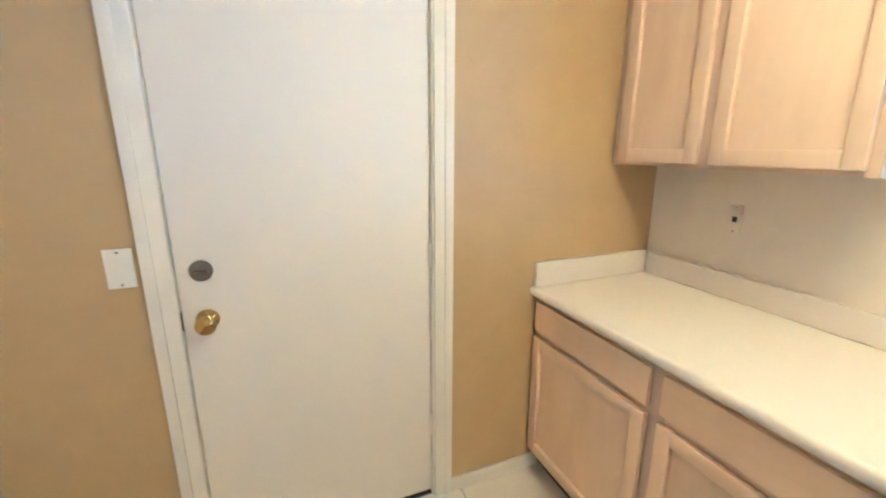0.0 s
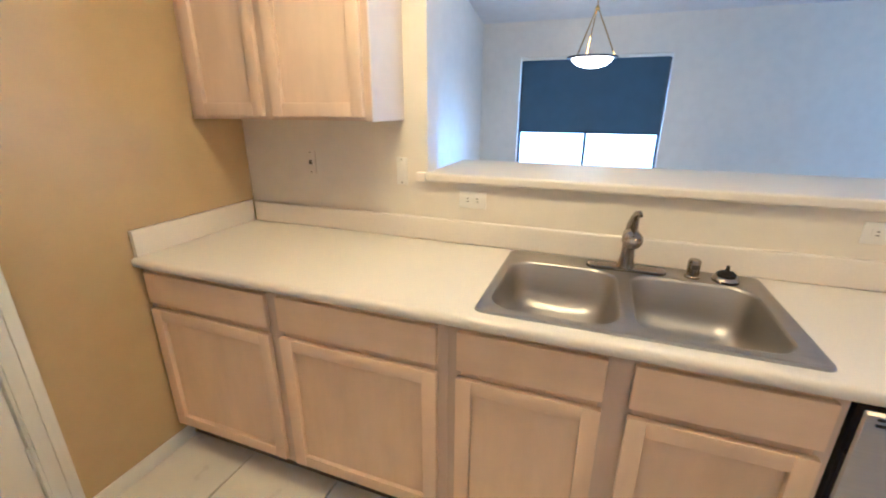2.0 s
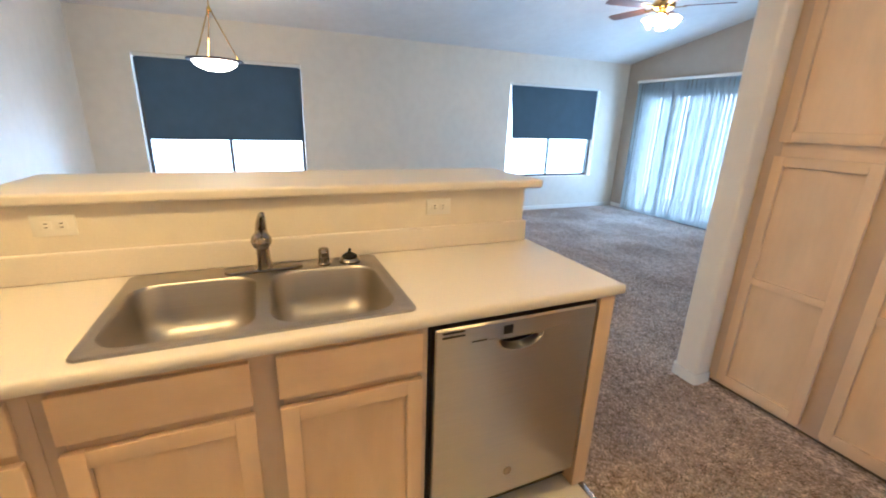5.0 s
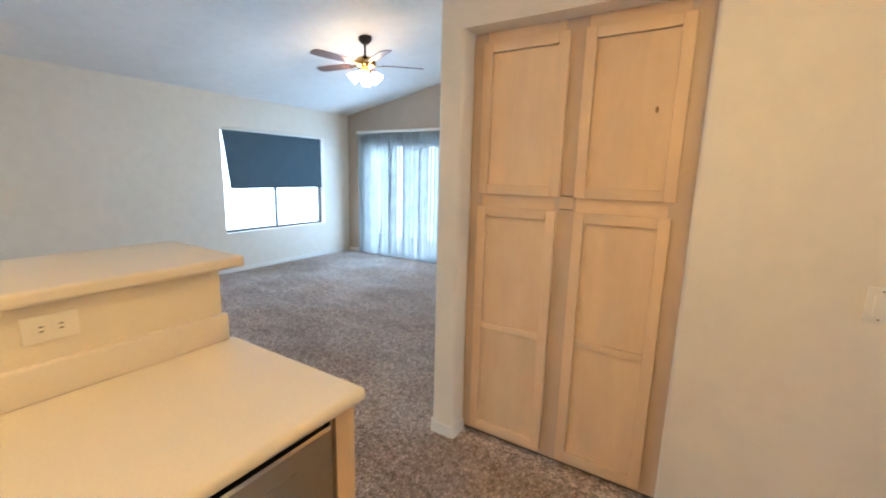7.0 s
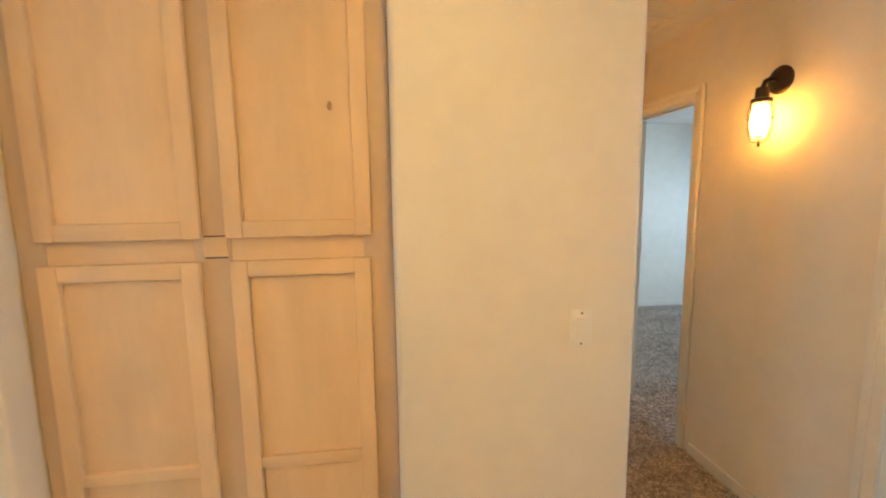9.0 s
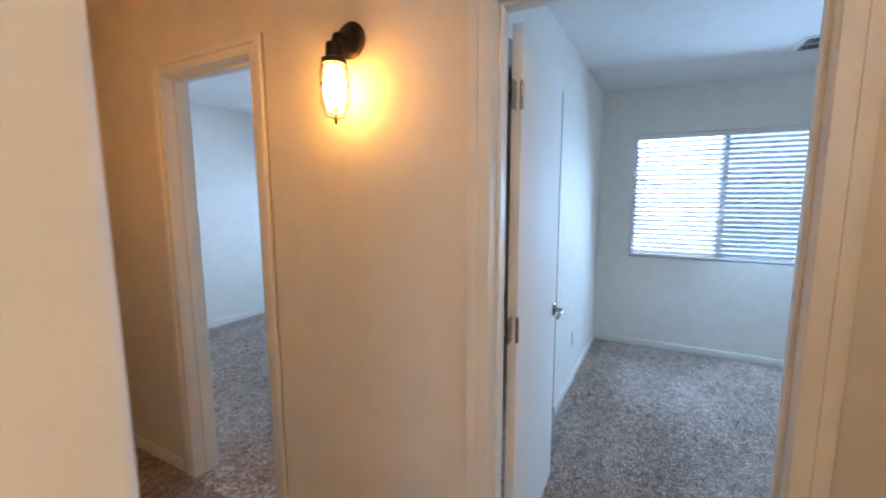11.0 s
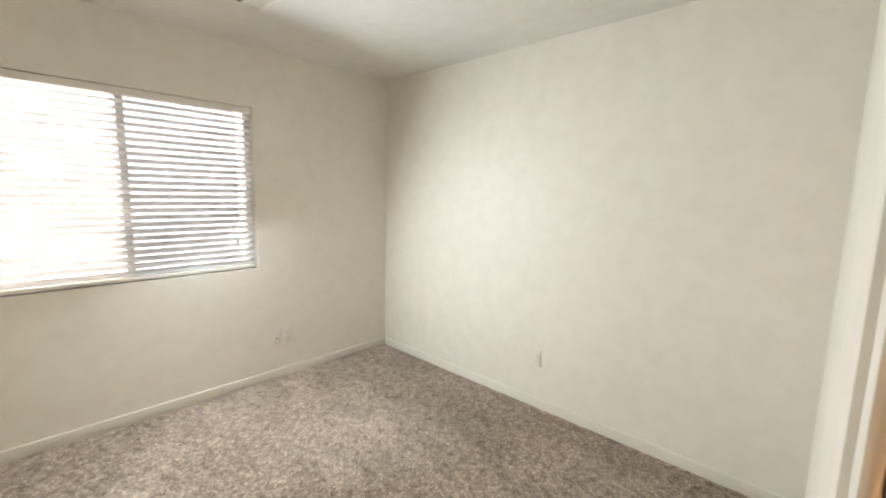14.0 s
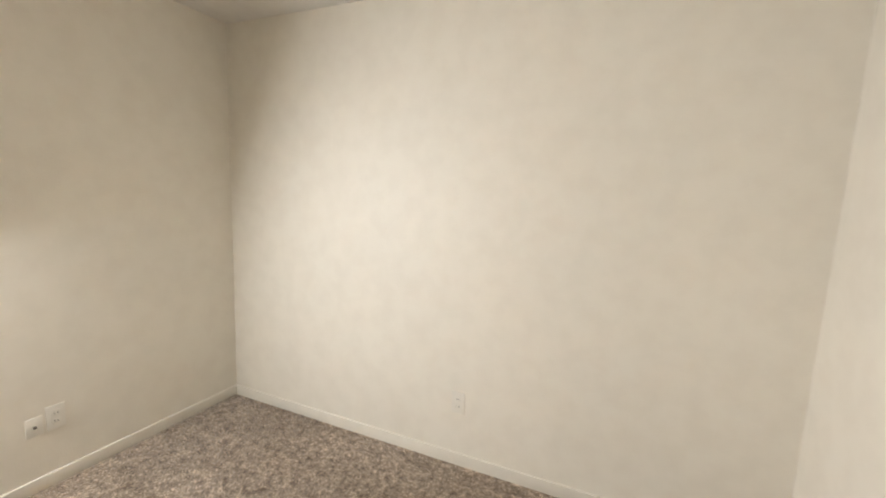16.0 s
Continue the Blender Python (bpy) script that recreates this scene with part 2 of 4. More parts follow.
def lathe(bm, centre, profile, sides=32, axis=(0, 0, 1), close=False):
    """A turned body: profile of (radius, height) round an axis through centre."""
    m = Matrix.Translation(centre) @ Vector(axis).to_track_quat("Z", "Y").to_matrix().to_4x4()
    rings = []
    for r, h in profile:
        rings.append([bm.verts.new(m @ Vector((r * math.cos(2 * math.pi * i / sides), r * math.sin(2 * math.pi * i / sides), h))) for i in range(sides)])
    for a, b in zip(rings, rings[1:]):
        for i in range(sides):
            bm.faces.new((a[i], a[(i + 1) % sides], b[(i + 1) % sides], b[i]))
    if close:
        bm.faces.new(list(reversed(rings[0])))
        bm.faces.new(rings[-1])
    return bm


def tube(bm, points, r, sides=10):
    """A round rod along a chain of points; r is one radius or one for each point."""
    pts = [Vector(p) for p in points]
    rings = []
    for n, p in enumerate(pts):
        way = (pts[min(n + 1, len(pts) - 1)] - pts[max(n - 1, 0)]).normalized()
        q = way.to_track_quat("Z", "Y").to_matrix()
        w = r[n] if isinstance(r, (list, tuple)) else r
        rings.append([bm.verts.new(p + q @ Vector((w * math.cos(2 * math.pi * i / sides), w * math.sin(2 * math.pi * i / sides), 0))) for i in range(sides)])
    for a, b in zip(rings, rings[1:]):
        for i in range(sides):
            bm.faces.new((a[i], a[(i + 1) % sides], b[(i + 1) % sides], b[i]))
    bm.faces.new(list(reversed(rings[0])))
    bm.faces.new(rings[-1])
    return bm


def root_of(ob):
    while ob.parent is not None:
        ob = ob.parent
    return ob


def finish(ob, material, smooth):
    ob.data.materials.append(material)
    if smooth:
        ob.data.polygons.foreach_set("use_smooth", [True] * len(ob.data.polygons))
        ob.data.set_sharp_from_angle(angle=radians(38))
    return ob


def part(name, bm, material, parent, label="", smooth=True):
    base = root_of(parent).location
    bmesh.ops.translate(bm, verts=bm.verts, vec=-base)
    bmesh.ops.recalc_face_normals(bm, faces=bm.faces)
    me = bpy.data.meshes.new(name)
    bm.to_mesh(me)
    bm.free()
    ob = new(name, me)
    ob.parent = parent
    finish(ob, material, smooth)
    return tagged(ob, label) if label else ob


def thing(name, place, label, category, group="", kind=""):
    ob = new(name)
    ob.location = place
    ob.empty_display_size = 0.1
    return tagged(ob, label, category, group, kind)


def solid(name, bm, material, label, category, group="", kind="", smooth=True):
    """A thing that is one mesh."""
    bmesh.ops.recalc_face_normals(bm, faces=bm.faces)
    me = bpy.data.meshes.new(name)
    bm.to_mesh(me)
    bm.free()
    ob = new(name, me)
    finish(ob, material, smooth)
    return tagged(ob, label, category, group, kind)


def bx(*a, **k):
    return box(bmesh.new(), *a, **k)


def wall(name, axis, a0, a1, p0, p1, z0, z1, material, label, openings=(), category="wall"):
    """A wall along x or y from a0 to a1, between the planes p0 and p1, with openings (a, a, z, z) through it."""
    bm = bmesh.new()
    cuts = sorted({a0, a1, *[v for o in openings for v in o[:2]]})
    for u0, u1 in zip(cuts, cuts[1:]):
        holes = sorted((o[2], o[3]) for o in openings if o[0] <= u0 and o[1] >= u1)
        z = z0
        for h0, h1 in [*holes, (z1, z1)]:
            if h0 - z > 1e-4:
                if axis == "x":
                    box(bm, u0, u1, p0, p1, z, h0)
                else:
                    box(bm, p0, p1, u0, u1, z, h0)
            z = h1
    return solid(name, bm, material, label, category, kind="structure", smooth=False)


# ---- structure ----
XE, YN, YS = 6.57, 2.31, -5.58
HALL = -0.823
BX0, BX1, BY0, BY1, BZ = -4.02, -0.945, -1.848, 1.10, 2.43
CEIL = 2.44
VAULT = 0.19

W1 = (-0.02, 1.785, 0.58, 2.08)
W2 = (-4.98, -3.165, 0.578, 2.07)
BW = (-1.556, -0.084, 0.882, 2.022)
D1 = (-3.385, -2.718, 0.0, 2.05)
D2 = (-1.735, -0.955, 0.0, 2.05)
KD = (0.29, 1.15, 0.0, 2.045)
SL = (4.40, 6.20, 0.0, 2.05)
CL = (-2.315, -1.06, 0.0, 2.10)

ground = solid("ground", bx(-120, 120, -120, 120, -0.5, -0.2), M_GROUND, "pale gravel ground around the house", "ground", kind="structure")

def backdrop_material(name, strength):
    """Hazy overexposed outdoors: pale wall and sky with a faint tint of greenery."""
    m, nt, links, b = nodes_of(name)
    vec = coords(nt, links, (1, 1, 1))
    col, _ = mix_noise(nt, links, vec, 0.9, 4, 0.35, 0.65, (0.80, 0.95, 0.92), (1.0, 0.98, 0.96))
    links.new(col, b.inputs["Emission Color"])
    b.inputs["Emission Strength"].default_value = strength
    return m


M_OUT = backdrop_material("bright_outdoors", 5.5)
M_OUTW = backdrop_material("sunlit_outdoors", 4.2)
for nm, a in (("backdrop_east", (9.4, 9.45, -9, 6, -0.2, 5)), ("backdrop_south", (1, 9.4, -8.6, -8.55, -0.2, 5)), ("backdrop_west", (-7.05, -7.0, -9, 6, -0.2, 5))):
    solid(nm, bx(*a), M_OUTW if nm == "backdrop_west" else M_OUT, "bright hazy daylight backdrop outdoors", "backdrop", kind="structure", smooth=False)

slab = bmesh.new()
box(slab, -4.3, 6.9, -6.0, 2.6, -0.25, -0.014)
solid("floor_slab", slab, M_GROUT, "concrete floor slab under the rooms", "floor", kind="structure")

# kitchen
wall("wall_kitchen_north", "x", -0.42, 2.34, YN, YN + 0.14, 0, CEIL, M_TAN, "tan painted kitchen wall with a door", [KD])
wall("wall_kitchen_west", "y", -0.782, YN, -0.42, -0.30, 0, CEIL, M_CREAM, "cream painted kitchen side wall")
wall("wall_kitchen_east", "y", 1.345, YN, 2.22, 2.34, 0, 3.5, M_CREAM, "cream painted wall behind the kitchen counter")
wall("wall_bar", "y", -0.62, 1.345, 2.22, 2.34, 0, 1.160, M_CREAM, "cream painted half wall under the breakfast bar")
wall("wall_header", "y", -1.735, 1.345, 2.22, 2.34, CEIL, 3.5, M_CREAM, "cream painted header between kitchen and living room")
wall("wall_hall_north", "x", HALL, -0.42, -0.782, -0.66, 0, CEIL, M_CREAM, "cream painted short hall wall")
# living and dining room
wall("wall_dining_north", "x", 2.34, XE + 0.2, YN, YN + 0.14, 0, 3.6, M_CREAM, "off-white painted dining room wall")
wall("wall_dining_north_step", "x", 2.34, 5.42, YN - 0.05, YN - 0.003, 0, 3.2, M_CREAM, "slightly stepped part of the dining room wall")
wall("wall_living_east", "y", YS - 0.2, YN, XE, XE + 0.2, 0, 2.62, M_CREAM, "off-white painted wall with two shaded windows", [W1, W2])
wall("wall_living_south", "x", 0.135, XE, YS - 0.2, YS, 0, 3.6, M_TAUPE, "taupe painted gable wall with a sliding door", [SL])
# pantry block and hall


def rounded_box(bm, x0, x1, y0, y1, z0, z1, corners, r=0.020):
    """A wall piece whose upright edges at the given plan corners are bullnosed."""
    before = set(bm.verts)
    box(bm, x0, x1, y0, y1, z0, z1)
    fresh = [v for v in bm.verts if v not in before]
    edges = []
    for e in {e for v in fresh for e in v.link_edges}:
        a, b = e.verts
        if abs(a.co.z - b.co.z) > 0.01 and any(abs(a.co.x - cx) < 1e-4 and abs(a.co.y - cy) < 1e-4 for cx, cy in corners):
            edges.append(e)
    bmesh.ops.bevel(bm, geom=edges, offset=r, segments=5, affect="EDGES", profile=0.5)


NX0, NX1, NTOP, PX1, PF = 0.872, 1.910, 2.195, 2.052, -1.725
pf = bmesh.new()
rounded_box(pf, 0.128, NX0, -1.855, PF, 0, NTOP, [(NX0, PF), (0.128, PF)])
rounded_box(pf, NX1, PX1, -1.855, PF, 0, NTOP, [(NX1, PF), (PX1, PF)])
rounded_box(pf, 0.128, PX1, -1.855, PF, NTOP, 3.5, [(0.128, PF), (PX1, PF)])
solid("wall_pantry_front", pf, M_CREAM, "cream painted wall with a pantry niche and bullnosed corners", "wall", kind="structure")
wall("wall_pantry_side", "y", YS, -1.855, 1.936, PX1, 0, 3.5, M_CREAM, "cream painted wall between pantry and living room")
wall("wall_hall_east", "y", YS, -1.855, 0.128, 0.250, 0, CEIL, M_CREAM, "cream painted hall wall")
wall("wall_hall_south", "x", HALL, 0.128, -4.72, -4.6, 0, CEIL, M_CREAM, "cream painted end wall of the hall")
wall("wall_hall_west", "y", -4.72, -0.66, BX1, HALL, 0, CEIL, M_CREAM, "cream painted hall wall with two doorways", [D1, D2])
# bedrooms
wall("wall_bedroom_east", "y", -0.66, BY1, BX1, HALL, 0, CEIL, M_OFFWHITE, "off-white painted bedroom wall")
wall("wall_bedroom_north", "x", BX0 - 0.2, HALL, BY1, BY1 + 0.14, 0, CEIL, M_OFFWHITE, "off-white painted bedroom wall")
wall("wall_bedroom_west", "y", -5.8, BY1, BX0 - 0.2, BX0, 0, CEIL, M_OFFWHITE, "off-white painted bedroom wall with a window", [BW, (-5.05, -3.55, 0.88, 2.03)])
wall("wall_closet_front", "x", BX0, BX1, BY0 - 0.12, BY0, 0, CEIL, M_OFFWHITE, "off-white painted wall with a closet opening", [CL])
wall("wall_closet_back", "x", BX0, BX1, -2.72, -2.60, 0, CEIL, M_OFFWHITE, "off-white painted back wall of the closet")
wall("wall_far_bedroom_south", "x", BX0, BX1, -5.80, -5.68, 0, CEIL, M_OFFWHITE, "off-white painted far bedroom wall")
wall("wall_far_bedroom_east", "y", -5.80, -4.72, BX1, HALL, 0, CEIL, M_OFFWHITE, "off-white painted far bedroom side wall")

solid("ceiling_kitchen", bx(-0.42, 2.22, -1.735, YN + 0.14, CEIL, CEIL + 0.12), M_CEIL, "white flat kitchen ceiling", "ceiling", kind="structure")
solid("ceiling_hall", bx(HALL - 0.122, 0.255, -4.72, -1.735, CEIL, CEIL + 0.12), M_CEIL, "white flat hall ceiling", "ceiling", kind="structure")
solid("ceiling_hall_north", bx(HALL - 0.122, -0.42, -1.735, -0.66, CEIL, CEIL + 0.12), M_CEIL, "white flat hall ceiling", "ceiling", kind="structure")
solid("ceiling_bedroom", bx(BX0 - 0.2, BX1, -2.72, BY1 + 0.14, BZ, BZ + 0.12), M_CEIL, "white flat bedroom ceiling", "ceiling", kind="structure")
solid("ceiling_far_bedroom", bx(BX0 - 0.2, BX1, -5.80, -2.72, BZ, BZ + 0.12), M_CEIL, "white flat bedroom ceiling", "ceiling", kind="structure")
solid("ceiling_pantry", bx(0.255, 1.94, YS, -1.865, CEIL, CEIL + 0.12), M_CEIL, "white flat pantry ceiling", "ceiling", kind="structure")
vault = bmesh.new()
box(vault, 1.94, XE + 0.3, YS - 0.25, YN + 0.2, 0, 0.15)
for v in vault.verts:
    v.co.z += 2.50 + VAULT * (XE - v.co.x)
solid("ceiling_vault", vault, M_CEIL, "white sloping vaulted living room ceiling", "ceiling", kind="structure", smooth=False)

# carpet
EDGE = -0.605
carpet = bmesh.new()
box(carpet, 2.06, XE, YS, YN, -0.012, 0)
box(carpet, 0.255, 2.06, YS, EDGE, -0.012, 0)
box(carpet, BX0, 0.255, -5.70, BY1, -0.012, 0)
solid("carpet", carpet, M_CARPET, "brown-grey frieze carpet", "carpet", kind="structure", smooth=False)


def pile_material():
    m, nt, links, b = nodes_of("carpet_pile")
    geo = nt.new("ShaderNodeNewGeometry")
    ramp = nt.new("ShaderNodeValToRGB")
    ramp.color_ramp.elements[0].color, ramp.color_ramp.elements[1].color = (0.32, 0.24, 0.19, 1), (0.58, 0.47, 0.385, 1)
    links.new(geo.outputs["Random Per Island"], ramp.inputs[0])
    lay, _ = mix_noise(nt, links, coords(nt, links, (1.0, 2.2, 1)), 2.1, 6, 0.40, 0.60, (0.80, 0.785, 0.77), (1, 1, 1))
    pits, _ = mix_noise(nt, links, coords(nt, links, (1, 1, 0.2)), 19, 4, 0.36, 0.54, (0.42, 0.38, 0.36), (1, 1, 1))
    links.new(multiply(nt, links, multiply(nt, links, ramp.outputs[0], pits), lay), b.inputs["Base Color"])
    b.inputs["Roughness"].default_value = 0.9
    b.inputs["Sheen Weight"].default_value = 0.3
    return m


M_PILE = pile_material()


def pile(name, x0, x1, y0, y1, step, seed):
    """Leaning three-sided yarn tips over a stretch of carpet; the lean follows slow swaths."""
    rng = np.random.default_rng(seed)
    gx, gy = np.meshgrid(np.arange(x0 + step, x1 - step, step), np.arange(y0 + step, y1 - step, step))
    n = gx.size
    px = gx.ravel() + rng.uniform(-0.6, 0.6, n) * step
    py = gy.ravel() + rng.uniform(-0.6, 0.6, n) * step
    way = 2.2 * np.sin(1.7 * px + 2.3 * py) + 1.4 * np.sin(4.1 * px - 3.3 * py + 1.0) + rng.normal(0, 0.9, n)
    tall = rng.uniform(0.007, 0.014, n)
    lean = rng.uniform(0.5, 1.4, n) * tall
    turn = rng.uniform(0, 2 * np.pi, n)
    wide = step * rng.uniform(0.30, 0.48, n)
    verts = np.zeros((n, 4, 3))
    for k in range(3):
        a = turn + k * 2 * np.pi / 3
        verts[:, k, 0], verts[:, k, 1], verts[:, k, 2] = px + wide * np.cos(a), py + wide * np.sin(a), -0.002
    verts[:, 3, 0], verts[:, 3, 1], verts[:, 3, 2] = px + lean * np.cos(way), py + lean * np.sin(way), tall
    base = 4 * np.arange(n)[:, None]
    faces = np.stack([base + f for f in ((0, 1, 3), (1, 2, 3), (2, 0, 3))], 1).reshape(-1, 3)
    me = bpy.data.meshes.new(name)
    me.vertices.add(4 * n)
    me.vertices.foreach_set("co", verts.ravel())
    me.loops.add(faces.size)
    me.loops.foreach_set("vertex_index", faces.ravel().astype(np.int32))
    me.polygons.add(len(faces))
    me.polygons.foreach_set("loop_start", np.arange(0, faces.size, 3, dtype=np.int32))
    me.update(calc_edges=True)
    me.validate()
    me.materials.append(M_PILE)
    return tagged(new(name, me), "twisted brown-grey yarn tips of the frieze carpet", "carpet pile", kind="stuff")


pile("carpet_pile", BX0 + 0.01, BX1 - 0.01, BY0 + 0.01, BY1 - 0.01, 0.0105, 1)
pile("carpet_pile", HALL + 0.01, 0.12, -4.5, -0.79, 0.0115, 2)
pile("carpet_pile", 0.13, 2.05, -1.72, EDGE - 0.01, 0.0115, 3)
pile("carpet_pile", 2.06, XE - 0.02, YS + 0.02, -0.6, 0.0155, 4)
pile("carpet_pile", 2.36, XE - 0.02, -0.6, YN - 0.07, 0.021, 6)
pile("carpet_pile", -3.4, BX1, -5.66, -2.74, 0.015, 5)


def baseboard(name, runs):
    """White baseboard along walls; each run is x0, x1, y0, y1 on plan."""
    bm = bmesh.new()
    for x0, x1, y0, y1 in runs:
        box(bm, x0, x1, y0, y1, 0, 0.068, bevel=0.004)
    return solid(name, bm, M_TRIM, "low white painted baseboard", "baseboard", kind="structure")


T = 0.012
baseboard("baseboard_kitchen", [(1.216, 1.66, YN - T, YN), (-0.30, 0.235, YN - T, YN), (-0.30, -0.30 + T, -0.84, YN - T)])
baseboard("baseboard_living", [(XE - T, XE, YS, YN), (6.28, XE - T, YS, YS + T), (2.06, 4.32, YS, YS + T), (2.34, 5.42, YN - 0.05 - T, YN - 0.05), (5.42, XE - T, YN - T, YN),
                               (2.34, 2.34 + T, -0.62, YN), (PX1, PX1 + T, YS + T, PF - 0.015)])
baseboard("baseboard_pantry", [(0.143, NX0 - 0.015, PF, PF + T), (0.128 - T, 0.128, -4.6, PF - 0.015)])
pb = bmesh.new()
rounded_box(pb, NX1 - T, PX1 + T, -1.838, PF + T, 0, 0.068, [(NX1 - T, PF + T), (PX1 + T, PF + T)], r=0.028)
solid("baseboard_pillar", pb, M_TRIM, "low white baseboard wrapped round a bullnosed pillar", "baseboard", kind="structure")
rb = bmesh.new()
rounded_box(rb, 0.128 - T, 0.142, PF - 0.014, PF + T, 0, 0.068, [(0.128 - T, PF + T)], r=0.025)
solid("baseboard_corner", rb, M_TRIM, "low white baseboard round a bullnosed corner", "baseboard", kind="structure")
baseboard("baseboard_hall", [(HALL, HALL + T, -4.6, -3.47), (HALL, HALL + T, -2.625, -1.792), (HALL, HALL + T, -0.888, -0.782), (HALL + T, -0.30, -0.782 - T, -0.782), (HALL, 0.135, -4.6, -4.6 + T)])
baseboard("baseboard_bedroom", [(BX0, BX0 + T, BY0, BY1), (BX0 + T, BX1, BY1 - T, BY1), (BX1 - T, BX1, -0.90, BY1 - T), (BX0 + T, -2.315, BY0, BY0 + T), (BX0, BX1, -2.60, -2.60 + T)])
baseboard("baseboard_far_bedroom", [(BX0, BX1, -5.68, -5.68 + T), (BX0, BX0 + T, -5.68, -2.72)])


# ---- doors and casings ----
def casing(name, axis, plane, out, a0, a1, top, width=0.064):
    """Door casing with a stepped profile on the wall plane; out is +1 or -1."""
    ob = thing(name, (0, 0, 0), "white painted door casing", "trim", kind="structure")

    def strip(u0, u1, z0, z1, depth, nm):
        lo, hi = sorted((plane, plane + out * depth))
        bm = bx(u0, u1, lo, hi, z0, z1, bevel=0.005) if axis == "x" else bx(lo, hi, u0, u1, z0, z1, bevel=0.005)
        part(nm, bm, M_TRIM, ob)

    for s, a in ((-1, a0), (1, a1)):
        strip(*sorted((a - s * 0.006, a + s * width)), 0, top + width, 0.012, "side_board")
        strip(*sorted((a + s * width * 0.5, a + s * width)), 0, top + width, 0.019, "side_moulding")
    strip(a0 + 0.006, a1 - 0.006, top - 0.006, top + width, 0.012, "head_board")
    strip(a0 - width * 0.5, a1 + width * 0.5, top + width * 0.5, top + width, 0.019, "head_moulding")
    return ob


def jamb(name, axis, p0, p1, a0, a1, top, stop_at, t=0.018):
    """Door lining with a stop inside the opening."""
    ob = thing(name, (0, 0, 0), "white painted door lining", "door frame", kind="structure")

    def put(u0, u1, q0, q1, z0, z1, nm):
        part(nm, bx(u0, u1, q0, q1, z0, z1, bevel=0.002) if axis == "x" else bx(q0, q1, u0, u1, z0, z1, bevel=0.002), M_TRIM, ob)

    put(a0 + 0.002, a0 + t, p0, p1, 0, top, "side_lining")
    put(a1 - t, a1 - 0.002, p0, p1, 0, top, "side_lining")
    put(a0 + t, a1 - t, p0, p1, top - t, top - 0.002, "head_lining")
    s0, s1 = stop_at
    put(a0 + t, a0 + t + 0.011, s0, s1, 0, top - t, "stop")
    put(a1 - t - 0.011, a1 - t, s0, s1, 0, top - t, "stop")
    put(a0 + t + 0.011, a1 - t - 0.011, s0, s1, top - t - 0.011, top - t, "stop")
    return ob


casing("trim_kitchen_door", "x", YN, -1, 0.300, 1.146, 2.04, 0.068)
jamb("trim_kitchen_door_lining", "x", YN + 0.002, YN + 0.138, KD[0], KD[1], 2.04, (YN + 0.065, YN + 0.10), t=0.016)
casing("trim_far_bedroom_door", "y", HALL, 1, D1[0] + 0.012, D1[1] - 0.012, 2.04)
jamb("trim_far_bedroom_lining", "y", BX1 + 0.002, HALL - 0.002, D1[0], D1[1], 2.05, (BX1 + 0.04, BX1 + 0.075))
casing("trim_bedroom_door", "y", HALL, 1, D2[0] + 0.012, D2[1] - 0.012, 2.04, 0.066)
casing("trim_bedroom_door_inside", "y", BX1, -1, D2[0] + 0.012, D2[1] - 0.012, 2.04, 0.066)
jamb("trim_bedroom_lining", "y", BX1 + 0.002, HALL - 0.002, D2[0], D2[1], 2.05, (BX1 + 0.04, BX1 + 0.075))

# kitchen entry door
d = thing("door_kitchen", (0.72, YN + 0.04, 0), "plain white slab door with brass knob and steel deadbolt, closed", "door", kind="structure")
leaf = part("leaf", bx(0.310, 1.130, YN + 0.016, YN + 0.060, 0.022, 2.02, bevel=0.002), M_DOOR, d)
part("sweep", bx(0.310, 1.130, YN + 0.012, YN + 0.030, 0.004, 0.022), M_RUBBER, d, "black rubber door sweep")
kb = lathe(bmesh.new(), (0.379, YN + 0.015, 0.943), [(0.034, 0), (0.034, 0.004), (0.028, 0.008), (0.014, 0.014), (0.012, 0.03), (0.022, 0.038), (0.030, 0.050), (0.029, 0.060), (0.018, 0.068), (0.001, 0.069)], axis=(0, -1, 0))
part("knob", kb, M_BRASS, d, "polished brass door knob")
db = lathe(bmesh.new(), (0.378, YN + 0.015, 1.104), [(0.033, 0), (0.033, 0.005), (0.029, 0.012), (0.012, 0.014), (0.001, 0.014)], axis=(0, -1, 0))
bolt = part("deadbolt", db, plain("satin_nickel", (0.27, 0.25, 0.22), 0.28, 1.0), d, "round satin steel deadbolt")
part("thumb_turn", bx(0.360, 0.396, YN - 0.014, YN + 0.002, 1.099, 1.109, bevel=0.003), M_CHROME, bolt)
part("latch_plate", bx(0.301, 0.3085, YN + 0.010, YN + 0.030, 0.915, 0.975), M_CHROME, d, "steel latch plate")
for z in (0.35, 1.08, 1.86):
    hb = cyl(bmesh.new(), (1.138, YN + 0.004, z - 0.05), (0, 0, 1), 0.007, 0.007, 0.10, 12)
    box(hb, 1.126, 1.148, YN + 0.009, YN + 0.0155, z - 0.045, z + 0.045)
    part("hinge", hb, M_TRIM, d, "painted butt hinge")


